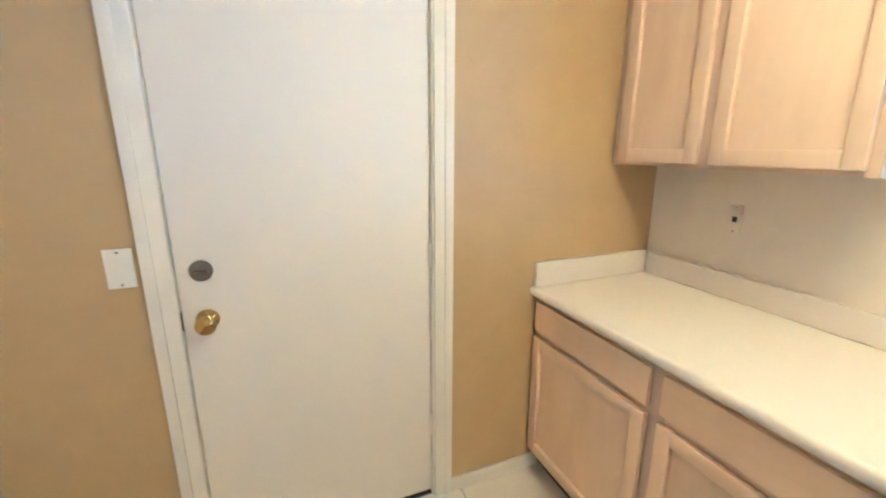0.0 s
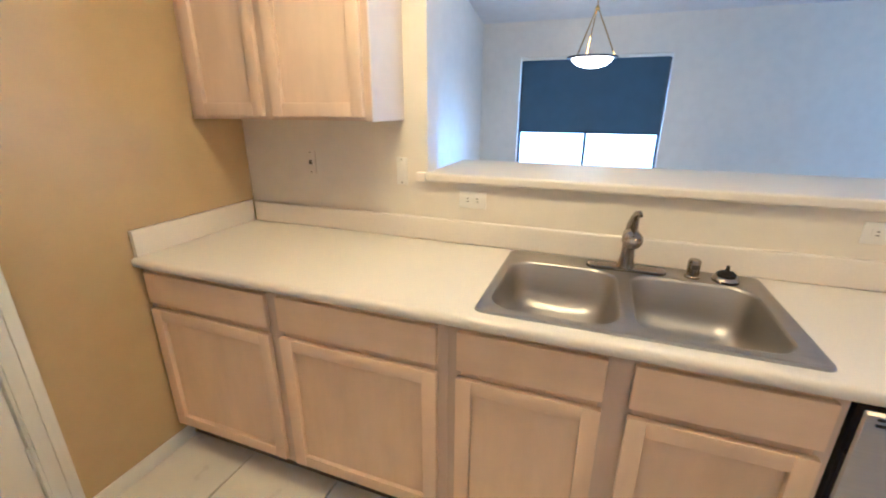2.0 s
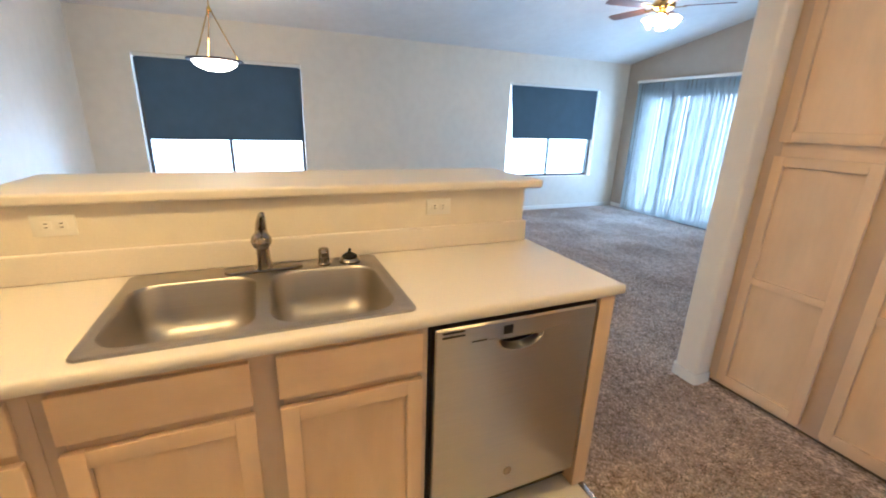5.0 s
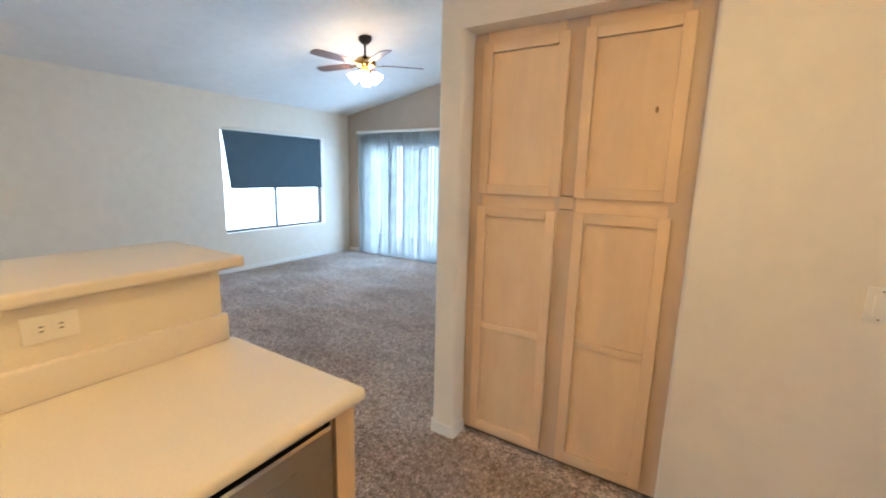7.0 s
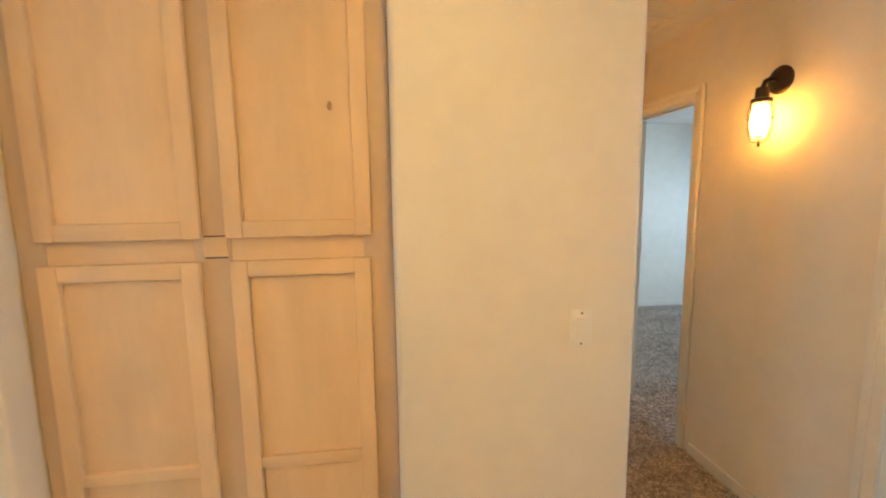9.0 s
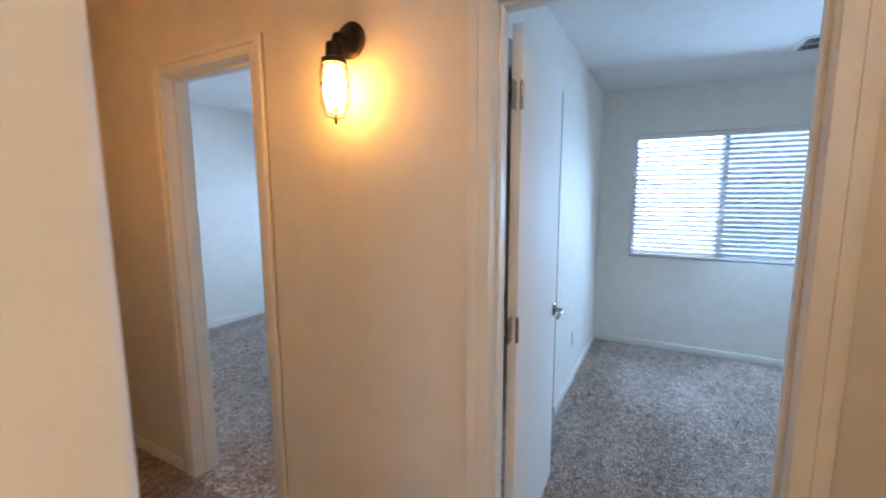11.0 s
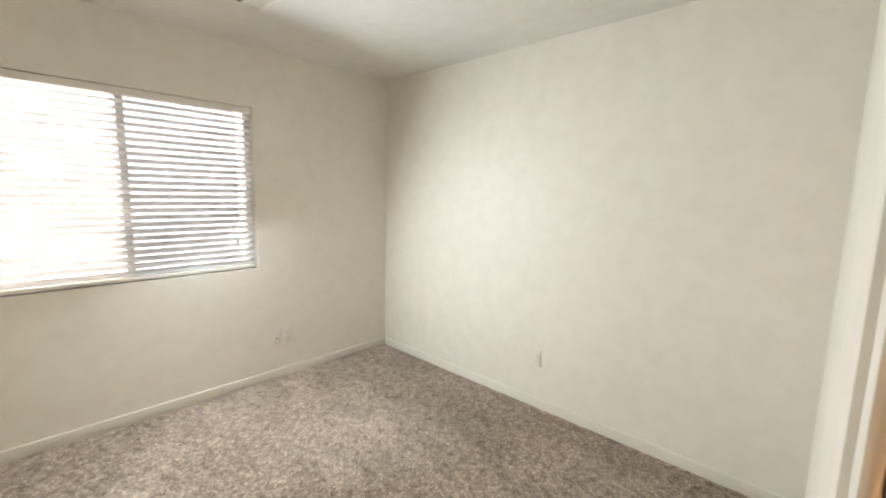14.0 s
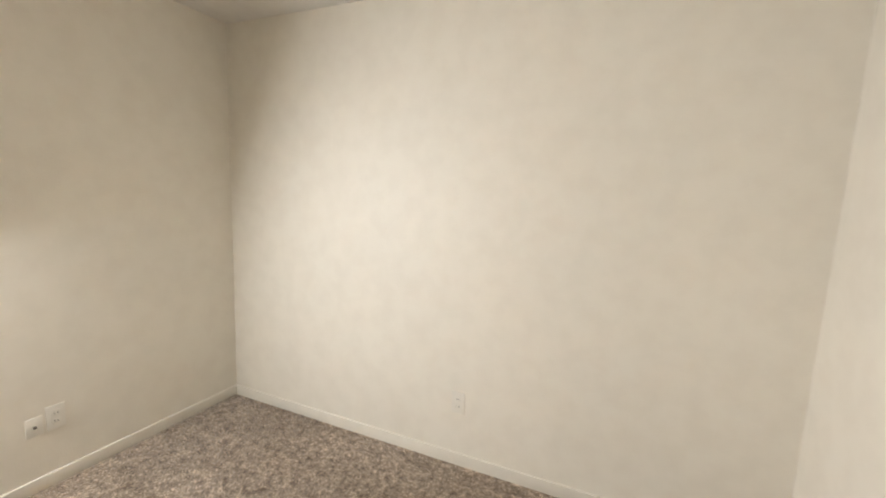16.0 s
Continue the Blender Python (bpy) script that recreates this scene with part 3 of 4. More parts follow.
# bedroom door, open
def lever_door():
    """The leaf is built along -x from its hinge line and swung a little past square."""
    d = thing("door_bedroom", (-1.012, -1.690, 0), "white slab door with a nickel lever, standing open", "door", kind="structure")
    hx, hy = -1.012, -1.690
    part("leaf", bx(hx - 0.700, hx, hy - 0.035, hy, 0.015, 2.025, bevel=0.002), M_DOOR, d)
    kx, kz = hx - 0.642, 0.925
    for sgn, y in ((1, hy), (-1, hy - 0.035)):
        lv = lathe(bmesh.new(), (kx, y, kz), [(0.031, 0), (0.031, 0.005), (0.026, 0.010), (0.011, 0.012), (0.010, 0.045), (0.001, 0.046)], axis=(0, sgn, 0))
        ros = part("lever_rose", lv, M_CHROME, d, "round nickel rose")
        yy = y + sgn * 0.042
        part("lever", tube(bmesh.new(), [(kx, yy, kz), (kx + 0.03, yy + sgn * 0.004, kz + 0.001), (kx + 0.065, yy + sgn * 0.002, kz - 0.002), (kx + 0.10, yy - sgn * 0.004, kz - 0.012)], 0.0085), M_CHROME, ros, "satin nickel lever")
    part("latch_bolt", bx(hx - 0.705, hx - 0.6995, hy - 0.028, hy - 0.008, kz - 0.03, kz + 0.03), M_CHROME, d, "steel latch plate")
    for z in (0.22, 1.02, 1.80):
        hg = cyl(bmesh.new(), (hx + 0.014, hy + 0.004, z - 0.045), (0, 0, 1), 0.006, 0.006, 0.09, 10)
        box(hg, hx + 0.001, hx + 0.048, hy - 0.020, hy - 0.017, z - 0.045, z + 0.045)
        part("hinge", hg, M_CHROME, d, "steel hinge")
    d.rotation_euler.z = radians(2.3)
    return d


lever_door()

# strike plates on the doorway linings
part_bm = bx(-0.905, -0.875, D1[0] + 0.018, D1[0] + 0.0205, 0.93, 0.99)
solid("strike_plate", part_bm, M_CHROME, "small steel strike plate on a white door lining", "strike plate", kind="structure")
solid("strike_plate", bx(-0.935, -0.905, D2[1] - 0.0205, D2[1] - 0.018, 0.89, 0.95), M_CHROME, "small steel strike plate on a white door lining", "strike plate", kind="structure")


# ---- windows ----
def slider_window(name, x, y0, y1, z0, z1, out, frame_mat, screen, label):
    """A two-pane sliding window set in the wall; x is the plane of its frame, out the way outdoors."""
    w = thing(name, (x, (y0 + y1) / 2, z0), label, "window", kind="structure")
    f = 0.035
    fb = bmesh.new()
    xa, xb = sorted((x, x + out * 0.05))
    box(fb, xa, xb, y0, y1, z0, z0 + f)
    box(fb, xa, xb, y0, y1, z1 - f, z1)
    box(fb, xa, xb, y0, y0 + f, z0 + f, z1 - f)
    box(fb, xa, xb, y1 - f, y1, z0 + f, z1 - f)
    fr = part("window_frame", fb, frame_mat, w, smooth=False)
    ym = (y0 + y1) / 2
    part("meeting_stile", bx(xa + 0.005, xb - 0.005, ym - 0.02, ym + 0.02, z0 + f, z1 - f), frame_mat, w)
    for a, b in ((y0 + f, ym - 0.02), (ym + 0.02, y1 - f)):
        g = part("pane", bx(x + out * 0.024, x + out * 0.030, a, b, z0 + f, z1 - f), M_GLASS, w, "clear glass pane", smooth=False)
        g.visible_shadow = False
    if screen:
        a, b = screen
        s = part("insect_screen", bx(x + out * 0.042, x + out * 0.044, a, b, z0 + f, z1 - f), M_SCREEN, w, "grey insect screen", smooth=False)
    return w


slider_window("window_1", XE + 0.10, *W1, 1, M_WFRAME, None, "sliding window with a bronze frame, overexposed daylight behind")
slider_window("window_2", XE + 0.10, *W2, 1, M_WFRAME, None, "sliding window with a bronze frame, overexposed daylight behind")
slider_window("window_3", BX0 - 0.075, *BW, -1, M_WFRAMEW, (-0.86, -0.16), "white sliding window behind open horizontal blinds")
slider_window("window_4", BX0 - 0.075, -5.05, -3.55, 0.88, 2.03, -1, M_WFRAMEW, None, "white sliding window of the far bedroom")


def roller_shade(y0, y1, top, low, skew):
    """A half-drawn shade; skew is how far the free edge has crept in at the hem."""
    s = thing("roller_shade", (XE + 0.05, (y0 + y1) / 2, low), "dark blue fabric roller shade, half drawn in a window", "roller shade", "living room shades")
    part("roller", cyl(bmesh.new(), (XE + 0.050, y0 + 0.03, top - 0.022), (0, 1, 0), 0.018, 0.018, y1 - y0 - 0.06, 16), M_PLASTIC, s, "white roller tube")
    part("valance", bx(XE + 0.012, XE + 0.07, y0 + 0.012, y1 - 0.012, top - 0.040, top - 0.003, bevel=0.004), M_PLASTIC, s, "white head rail")
    bm = bmesh.new()
    n, k = 36, 22
    grid = []
    for i in range(n + 1):
        row = []
        for j in range(k + 1):
            u, v = i / n, j / k
            off = 0.004 * math.sin(9 * u + 4 * v) * v + 0.010 * math.exp(-((u - 0.25 - 0.25 * v) * 9) ** 2) * v * (1 - v) * 2
            row.append(bm.verts.new((XE + 0.034 + off, y0 + 0.028 + (y1 - y0 - 0.056 - skew * v) * u, top - 0.035 - (top - 0.035 - low - 0.012) * v)))
        grid.append(row)
    for i in range(n):
        for j in range(k):
            bm.faces.new((grid[i][j], grid[i + 1][j], grid[i + 1][j + 1], grid[i][j + 1]))
    part("fabric", bm, M_SHADE, s, "dark blue woven fabric")
    part("hem_bar", bx(XE + 0.026, XE + 0.042, y0 + 0.028, y1 - 0.028 - skew, low, low + 0.016, bevel=0.003), M_SHADE, s)
    for y in (y0 + 0.006, y1 - 0.022):
        part("bracket", bx(XE + 0.02, XE + 0.075, y, y + 0.016, top - 0.046, top - 0.002), M_PLASTIC, s)
    return s


roller_shade(W1[0], W1[1], W1[3], 1.130, 0.015)
roller_shade(W2[0], W2[1], W2[3], 1.212, 0.085)


def horizontal_blind():
    y0, y1, z0, z1 = BW
    s = thing("horizontal_blind", (BX0 - 0.03, (y0 + y1) / 2, z0), "white horizontal slat blind, slats open, in a bright bedroom window", "blinds")
    part("headrail", bx(BX0 - 0.058, BX0 - 0.006, y0 + 0.012, y1 - 0.012, z1 - 0.045, z1 - 0.003, bevel=0.004), M_PLASTIC, s, "white head rail")
    part("bottom_rail", bx(BX0 - 0.055, BX0 - 0.009, y0 + 0.015, y1 - 0.015, z0 + 0.010, z0 + 0.030, bevel=0.005), M_PLASTIC, s, "white bottom rail")
    n = 25
    bm = bmesh.new()
    w, tilt = 0.048, radians(-33)
    rows = []
    for i in range(6):
        u = (i / 5 - 0.5) * w
        rise = 0.0035 * (1 - (2 * i / 5 - 1) ** 2)
        x, z = u * math.cos(tilt) - rise * math.sin(tilt), u * math.sin(tilt) + rise * math.cos(tilt)
        rows.append([bm.verts.new((x, y, z)) for y in (y0 + 0.014, y1 - 0.014)])
    for a, b in zip(rows, rows[1:]):
        bm.faces.new((a[0], a[1], b[1], b[0]))
    bmesh.ops.solidify(bm, geom=bm.faces, thickness=0.0022)
    me = bpy.data.meshes.new("slat")
    bmesh.ops.recalc_face_normals(bm, faces=bm.faces)
    bm.to_mesh(me)
    bm.free()
    me.materials.append(M_SLAT)
    for i in range(n):
        ob = new("slat", me)
        ob.parent = s
        z = z0 + 0.052 + (z1 - 0.075 - z0 - 0.052) * i / (n - 1)
        ob.location = (BX0 - 0.032 - s.location.x, -s.location.y, z - s.location.z)
    for y in (y0 + 0.18, (y0 + y1) / 2, y1 - 0.18):
        part("ladder_cord", tube(bmesh.new(), [(BX0 - 0.008, y, z0 + 0.02), (BX0 - 0.008, y, z1 - 0.04)], 0.0012, 6), M_PLASTIC, s)
    part("tilt_wand", tube(bmesh.new(), [(BX0 - 0.004, y0 + 0.11, z1 - 0.06), (BX0 + 0.002, y0 + 0.112, z1 - 0.82)], 0.004, 8), M_PLASTIC, s, "clear tilt wand")
    part("pull_cord", tube(bmesh.new(), [(BX0 - 0.004, y1 - 0.14, z1 - 0.05), (BX0 + 0.001, y1 - 0.135, z0 + 0.22)], 0.0015, 6), M_PLASTIC, s)
    part("cord_tassel", lathe(bmesh.new(), (BX0 + 0.001, y1 - 0.135, z0 + 0.195), [(0.006, 0), (0.008, 0.006), (0.004, 0.03), (0.001, 0.03)], 10), M_SLOT, s)
    return s


horizontal_blind()


def sliding_door():
    w = thing("door_patio", ((SL[0] + SL[1]) / 2, YS - 0.1, 0), "glass sliding patio door behind white vertical blinds", "sliding door", kind="structure")
    x0, x1, z1 = SL[0], SL[1], SL[3]
    fb = bmesh.new()
    ya, yb = YS - 0.15, YS - 0.08
    box(fb, x0, x1, ya, yb, 0, 0.03)
    box(fb, x0, x1, ya, yb, z1 - 0.04, z1)
    box(fb, x0, x0 + 0.04, ya, yb, 0.03, z1 - 0.04)
    box(fb, x1 - 0.04, x1, ya, yb, 0.03, z1 - 0.04)
    part("door_frame", fb, M_WFRAMEW, w, smooth=False)
    xm = (x0 + x1) / 2
    for a, b, y in ((x0 + 0.04, xm + 0.03, YS - 0.10), (xm - 0.03, x1 - 0.04, YS - 0.13)):
        lb = bmesh.new()
        box(lb, a, b, y - 0.015, y + 0.015, 0.03, 0.10)
        box(lb, a, b, y - 0.015, y + 0.015, z1 - 0.11, z1 - 0.04)
        box(lb, a, a + 0.06, y - 0.015, y + 0.015, 0.10, z1 - 0.11)
        box(lb, b - 0.06, b, y - 0.015, y + 0.015, 0.10, z1 - 0.11)
        lf = part("leaf", lb, M_WFRAMEW, w, smooth=False)
        g = part("pane", bx(a + 0.06, b - 0.06, y - 0.003, y + 0.003, 0.10, z1 - 0.11), M_GLASS, lf, "clear glass pane", smooth=False)
        g.visible_shadow = False
    return w


sliding_door()


def vertical_blind():
    x0, x1, top = 4.33, 6.285, 2.21
    s = thing("vertical_blind", ((x0 + x1) / 2, YS + 0.05, 0), "white translucent vertical vane blind, closed over a patio door", "blinds")
    part("headrail", bx(x0, x1, YS + 0.02, YS + 0.075, top - 0.045, top, bevel=0.004), M_PLASTIC, s, "white head rail")
    n, w = 27, 0.089
    bm = bmesh.new()
    rows = []
    for i in range(6):
        u = (i / 5 - 0.5) * w
        bow = 0.006 * (1 - (2 * i / 5 - 1) ** 2)
        rows.append([bm.verts.new((u, bow, z)) for z in (0.012, top - 0.05)])
    for a, b in zip(rows, rows[1:]):
        bm.faces.new((a[0], a[1], b[1], b[0]))
    bmesh.ops.solidify(bm, geom=bm.faces, thickness=0.001)
    bmesh.ops.recalc_face_normals(bm, faces=bm.faces)
    me = bpy.data.meshes.new("vane")
    bm.to_mesh(me)
    bm.free()
    me.materials.append(M_VSLAT)
    me.polygons.foreach_set("use_smooth", [True] * len(me.polygons))
    rnd = random.Random(4)
    for i in range(n):
        ob = new("vane", me)
        ob.parent = s
        ob.location = (x0 + 0.05 + (x1 - x0 - 0.10) * i / (n - 1) - s.location.x, YS + 0.048 - s.location.y, 0)
        ob.rotation_euler.z = radians(-13 + rnd.uniform(-9, 9))
    return s


vertical_blind()


# ---- kitchen ----
def panel_door(name, parent, axis, plane, out, u0, u1, z0, z1, mat_stile, mat_rail, mat_panel, rail_at=None, stile=0.048, t=0.022):
    """A framed cabinet door with a recessed flat panel on the plane; out is the way the front faces."""
    def put(nm, a0, a1, b0, b1, d0, d1, m, par, bevel=0.003):
        lo, hi = sorted((plane + out * d0, plane + out * d1))
        bm = bx(lo, hi, a0, a1, b0, b1, bevel=bevel) if axis == "y" else bx(a0, a1, lo, hi, b0, b1, bevel=bevel)
        return part(nm, bm, m, par)

    lo, hi = sorted((plane + out * 0.002, plane + out * 0.0055))
    pm = bmesh.new()
    cuts = [z0 + stile, *((rail_at - 0.018, rail_at + 0.018) if rail_at else ()), z1 - stile]
    for a, b in zip(cuts[::2], cuts[1::2]):
        ua, ub, za, zb = u0 + stile + 0.0015, u1 - stile - 0.0015, a, b - 0.0035
        if axis == "y":
            box(pm, lo, hi, ua, ub, za, zb)
        else:
            box(pm, ua, ub, lo, hi, za, zb)
    panel = part(name, pm, mat_panel, parent, smooth=False)
    for a, b in ((u0, u0 + stile), (u1 - stile, u1)):
        put("stile", a, b, z0, z1, 0.001, t, mat_stile, panel)
    rails = [(z0, z0 + stile), (z1 - stile, z1)] + ([(rail_at - 0.018, rail_at + 0.018)] if rail_at else [])
    for a, b in rails:
        put("rail", u0 + stile, u1 - stile, a, b, 0.001, t - 0.001, mat_rail, panel)
    return panel


def base_cabinet(y0, y1, splits, label, inside=0.864):
    """A base unit: carcass, face frame, and for each bay a drawer front over a panel door."""
    c = thing("base_cabinet", (1.9, (y0 + y1) / 2, 0), label, "cabinet", "kitchen base cabinets")
    part("carcass", bx(1.632, 2.216, y0 + 0.001, y1 - 0.001, 0.105, inside), M_FRAMEWOOD, c)
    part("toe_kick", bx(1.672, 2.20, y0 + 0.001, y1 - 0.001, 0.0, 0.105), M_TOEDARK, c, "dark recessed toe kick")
    edges = [y0 + 0.001, *[v for s in splits for v in s], y1 - 0.001]
    for a, b in zip(edges[::2], edges[1::2]):
        a2, b2 = a - (0.010 if a > y0 + 0.01 else 0), b + (0.010 if b < y1 - 0.01 else 0)
        part("face_frame_stile", bx(1.612, 1.632, a2, b2, 0.105, 0.864), M_FRAMEWOOD, c, smooth=False)
    for z0, z1 in ((0.105, 0.140), (0.684, 0.724), (0.840, 0.864)):
        for a, b in splits:
            part("face_frame_rail", bx(1.613, 1.632, a + 0.010, b - 0.010, z0 - 0.0005, z1), M_WOODY, c, smooth=False)
    for a, b in splits:
        part("drawer_front", bx(1.592, 1.611, a, b, 0.717, 0.846, bevel=0.005), M_WOODY, c)
        panel_door("door", c, "y", 1.611, -1, a, b, 0.128, 0.690, M_WOOD, M_WOODY, M_WOOD)
    return c


base_cabinet(1.0345, YN - 0.002, [(1.067, 1.655), (1.702, 2.288)], "pickled maple base cabinet with two drawers over doors")
base_cabinet(0.098, 1.0355, [(0.121, 0.531), (0.595, 1.004)], "pickled maple sink base cabinet with false drawer fronts", 0.66)

ep = thing("end_panel", (1.9, -0.6, 0), "pale maple end panel beside the dishwasher", "panel")
part("panel_board", bx(1.612, 2.216, -0.628, -0.560, 0.0, 0.864, bevel=0.002), M_WOOD, ep)
part("panel_edge", bx(1.594, 1.611, -0.628, -0.560, 0.0, 0.864, bevel=0.003), M_WOOD, ep)

# worktop with a sink cut-out, rolled front edge and upstands
ct = thing("worktop", (1.9, 0.8, 0.864), "cream laminate worktop with rolled edge and backsplash", "worktop")
SK = (0.145, 0.945, 1.655, 2.15)
wb = bmesh.new()
Y0, Y1 = -0.652, YN - 0.001
xs, ys = (1.60, SK[2], SK[3], 2.218), (Y0, SK[0], SK[1], Y1)
grid = [[wb.verts.new((x, y, 0.905)) for y in ys] for x in xs]
cells = [wb.faces.new((grid[i][j], grid[i + 1][j], grid[i + 1][j + 1], grid[i][j + 1])) for i in range(3) for j in range(3) if (i, j) != (1, 1)]
below = bmesh.ops.extrude_face_region(wb, geom=cells, use_keep_orig=True)["geom"]
bmesh.ops.translate(wb, verts=[g for g in below if isinstance(g, bmesh.types.BMVert)], vec=(0, 0, -0.039))
part("top_board", wb, M_LAM, ct, smooth=False)
nose = bmesh.new()
prof = [(1.601, 0.866), (1.586, 0.866), (1.578, 0.873), (1.575, 0.885), (1.577, 0.897), (1.584, 0.9035), (1.592, 0.905), (1.601, 0.905)]
ra = [nose.verts.new((x, Y0, z)) for x, z in prof]
rb = [nose.verts.new((x, Y1, z)) for x, z in prof]
for i in range(len(prof)):
    j = (i + 1) % len(prof)
    nose.faces.new((ra[i], ra[j], rb[j], rb[i]))
nose.faces.new(ra)
nose.faces.new(list(reversed(rb)))
part("front_edge", nose, M_LAM, ct)
part("end_cap", bx(1.582, 2.216, Y0 - 0.006, Y0 + 0.001, 0.868, 0.903, bevel=0.003), M_LAM, ct)
bs = bmesh.new()
box(bs, 2.198, 2.2195, -0.632, YN - 0.021, 0.9055, 1.004, bevel=0.006, segments=3)
part("backsplash", bs, M_LAM, ct, "low laminate backsplash")
part("side_splash", bx(1.590, 2.197, YN - 0.020, YN - 0.001, 0.9055, 1.010, bevel=0.003), M_LAM, ct)

# raised breakfast bar ledge
lb = bmesh.new()
box(lb, 2.186, 2.70, -0.70, 1.343, 1.161, 1.199, bevel=0.012, segments=4)
bar = thing("bar_ledge", (2.45, 0.32, 1.161), "cream laminate ledge on the half wall", "bar ledge")
part("ledge_board", lb, M_LAM, bar)
part("side_return", bx(2.186, 2.2185, 1.3435, 1.388, 1.161, 1.199, bevel=0.005), M_LAM, bar)


def rounded_ring(bm, cx, cy, hx, hy, r, z, n=6):
    out = []
    for qx, qy, a0 in ((1, 1, 0), (-1, 1, 90), (-1, -1, 180), (1, -1, 270)):
        for i in range(n + 1):
            a = radians(a0 + 90 * i / n)
            out.append(bm.verts.new((cx + qx * (hx - r) + r * math.cos(a), cy + qy * (hy - r) + r * math.sin(a), z)))
    return out


def bridge(bm, a, b):
    for i in range(len(a)):
        j = (i + 1) % len(a)
        bm.faces.new((a[i], a[j], b[j], b[i]))


def sink():
    s = thing("kitchen_sink", (1.9, 0.545, 0.905), "double-bowl stainless steel drop-in sink, empty and dull", "sink")
    cx, cy = 1.902, 0.546
    rim = bmesh.new()
    outer0 = rounded_ring(rim, cx, cy, 0.280, 0.421, 0.028, 0.9056)
    outer1 = rounded_ring(rim, cx, cy, 0.277, 0.418, 0.027, 0.912)
    outer2 = rounded_ring(rim, cx, cy, 0.268, 0.409, 0.022, 0.913)
    outer3 = rounded_ring(rim, cx, cy, 0.262, 0.403, 0.018, 0.9095)
    bridge(rim, outer0, outer1)
    bridge(rim, outer1, outer2)
    bridge(rim, outer2, outer3)
    bowls = ((1.868, 0.755, 0.208, 0.183), (1.868, 0.352, 0.208, 0.183))
    inner = [rounded_ring(rim, x, y, hx, hy, 0.080, 0.9095) for x, y, hx, hy in bowls]
    edges = []
    for ring in (outer3, *inner):
        for i in range(len(ring)):
            e = rim.edges.get((ring[i], ring[(i + 1) % len(ring)])) or rim.edges.new((ring[i], ring[(i + 1) % len(ring)]))
            edges.append(e)
    bmesh.ops.triangle_fill(rim, edges=edges, use_beauty=True)
    part("rim", rim, M_SINK, s, "raised steel rim and deck")
    for x, y, hx, hy in bowls:
        b = bmesh.new()
        steps = [(0, 0, 0.9095, 0.080), (0.003, 0.003, 0.906, 0.080), (0.006, 0.006, 0.900, 0.080), (0.016, 0.016, 0.810, 0.078), (0.022, 0.022, 0.785, 0.076), (0.032, 0.032, 0.765, 0.072), (0.046, 0.046, 0.750, 0.066), (0.064, 0.064, 0.741, 0.060), (0.085, 0.085, 0.736, 0.055)]
        rings = [rounded_ring(b, x, y, hx - dx, hy - dy, r, z) for dx, dy, z, r in steps]
        for p, q in zip(rings, rings[1:]):
            bridge(b, p, q)
        low = rounded_ring(b, x, y, 0.045, 0.045, 0.0449, 0.731)
        bridge(b, rings[-1], low)
        bw = part("bowl", b, M_SINK, s, "deep brushed steel bowl")
        dr = lathe(bmesh.new(), (x, y, 0.7305), [(0.046, 0.001), (0.043, 0.0035), (0.036, 0.001), (0.030, -0.004), (0.001, -0.005)], 24)
        part("drain", dr, M_CHROME, bw, "steel drain basket")
    return s


sink()


def faucet():
    f = thing("kitchen_faucet", (2.115, 0.545, 0.911), "single-lever satin nickel faucet on an oval deck plate", "faucet")
    plate = bmesh.new()
    a = rounded_ring(plate, 2.115, 0.545, 0.030, 0.132, 0.0299, 0.911, 8)
    b = rounded_ring(plate, 2.115, 0.545, 0.029, 0.131, 0.0289, 0.919, 8)
    c = rounded_ring(plate, 2.115, 0.545, 0.023, 0.125, 0.0229, 0.923, 8)
    bridge(plate, a, b)
    bridge(plate, b, c)
    plate.faces.new(c)
    part("deck_plate", plate, M_CHROME, f)
    body = lathe(bmesh.new(), (2.118, 0.545, 0.922), [(0.031, 0), (0.028, 0.008), (0.024, 0.03), (0.0215, 0.07), (0.022, 0.10), (0.025, 0.125), (0.020, 0.138), (0.001, 0.143)], 24, axis=(-0.12, 0, 1))
    part("body", body, M_CHROME, f)
    sp = tube(bmesh.new(), [(2.110, 0.545, 1.025), (2.075, 0.545, 1.052), (2.035, 0.545, 1.058), (1.995, 0.545, 1.045)], 0.024, 16)
    part("spout", sp, M_CHROME, f, "thick nickel spray spout")
    hd = bmesh.new()
    bmesh.ops.create_uvsphere(hd, u_segments=20, v_segments=12, radius=0.033, matrix=Matrix.Translation((2.02, 0.545, 1.048)) @ Matrix.Diagonal((1.15, 1, 0.95, 1)))
    part("spray_head", hd, M_CHROME, f, "rounded nickel spray head")
    lv = tube(bmesh.new(), [(2.098, 0.545, 1.045), (2.092, 0.544, 1.078), (2.078, 0.542, 1.105), (2.055, 0.539, 1.127), (2.022, 0.535, 1.138), (1.998, 0.532, 1.134)], [0.021, 0.019, 0.015, 0.011, 0.008, 0.005], 14)
    part("lever", lv, M_CHROME, f, "curved nickel lever")
    return f


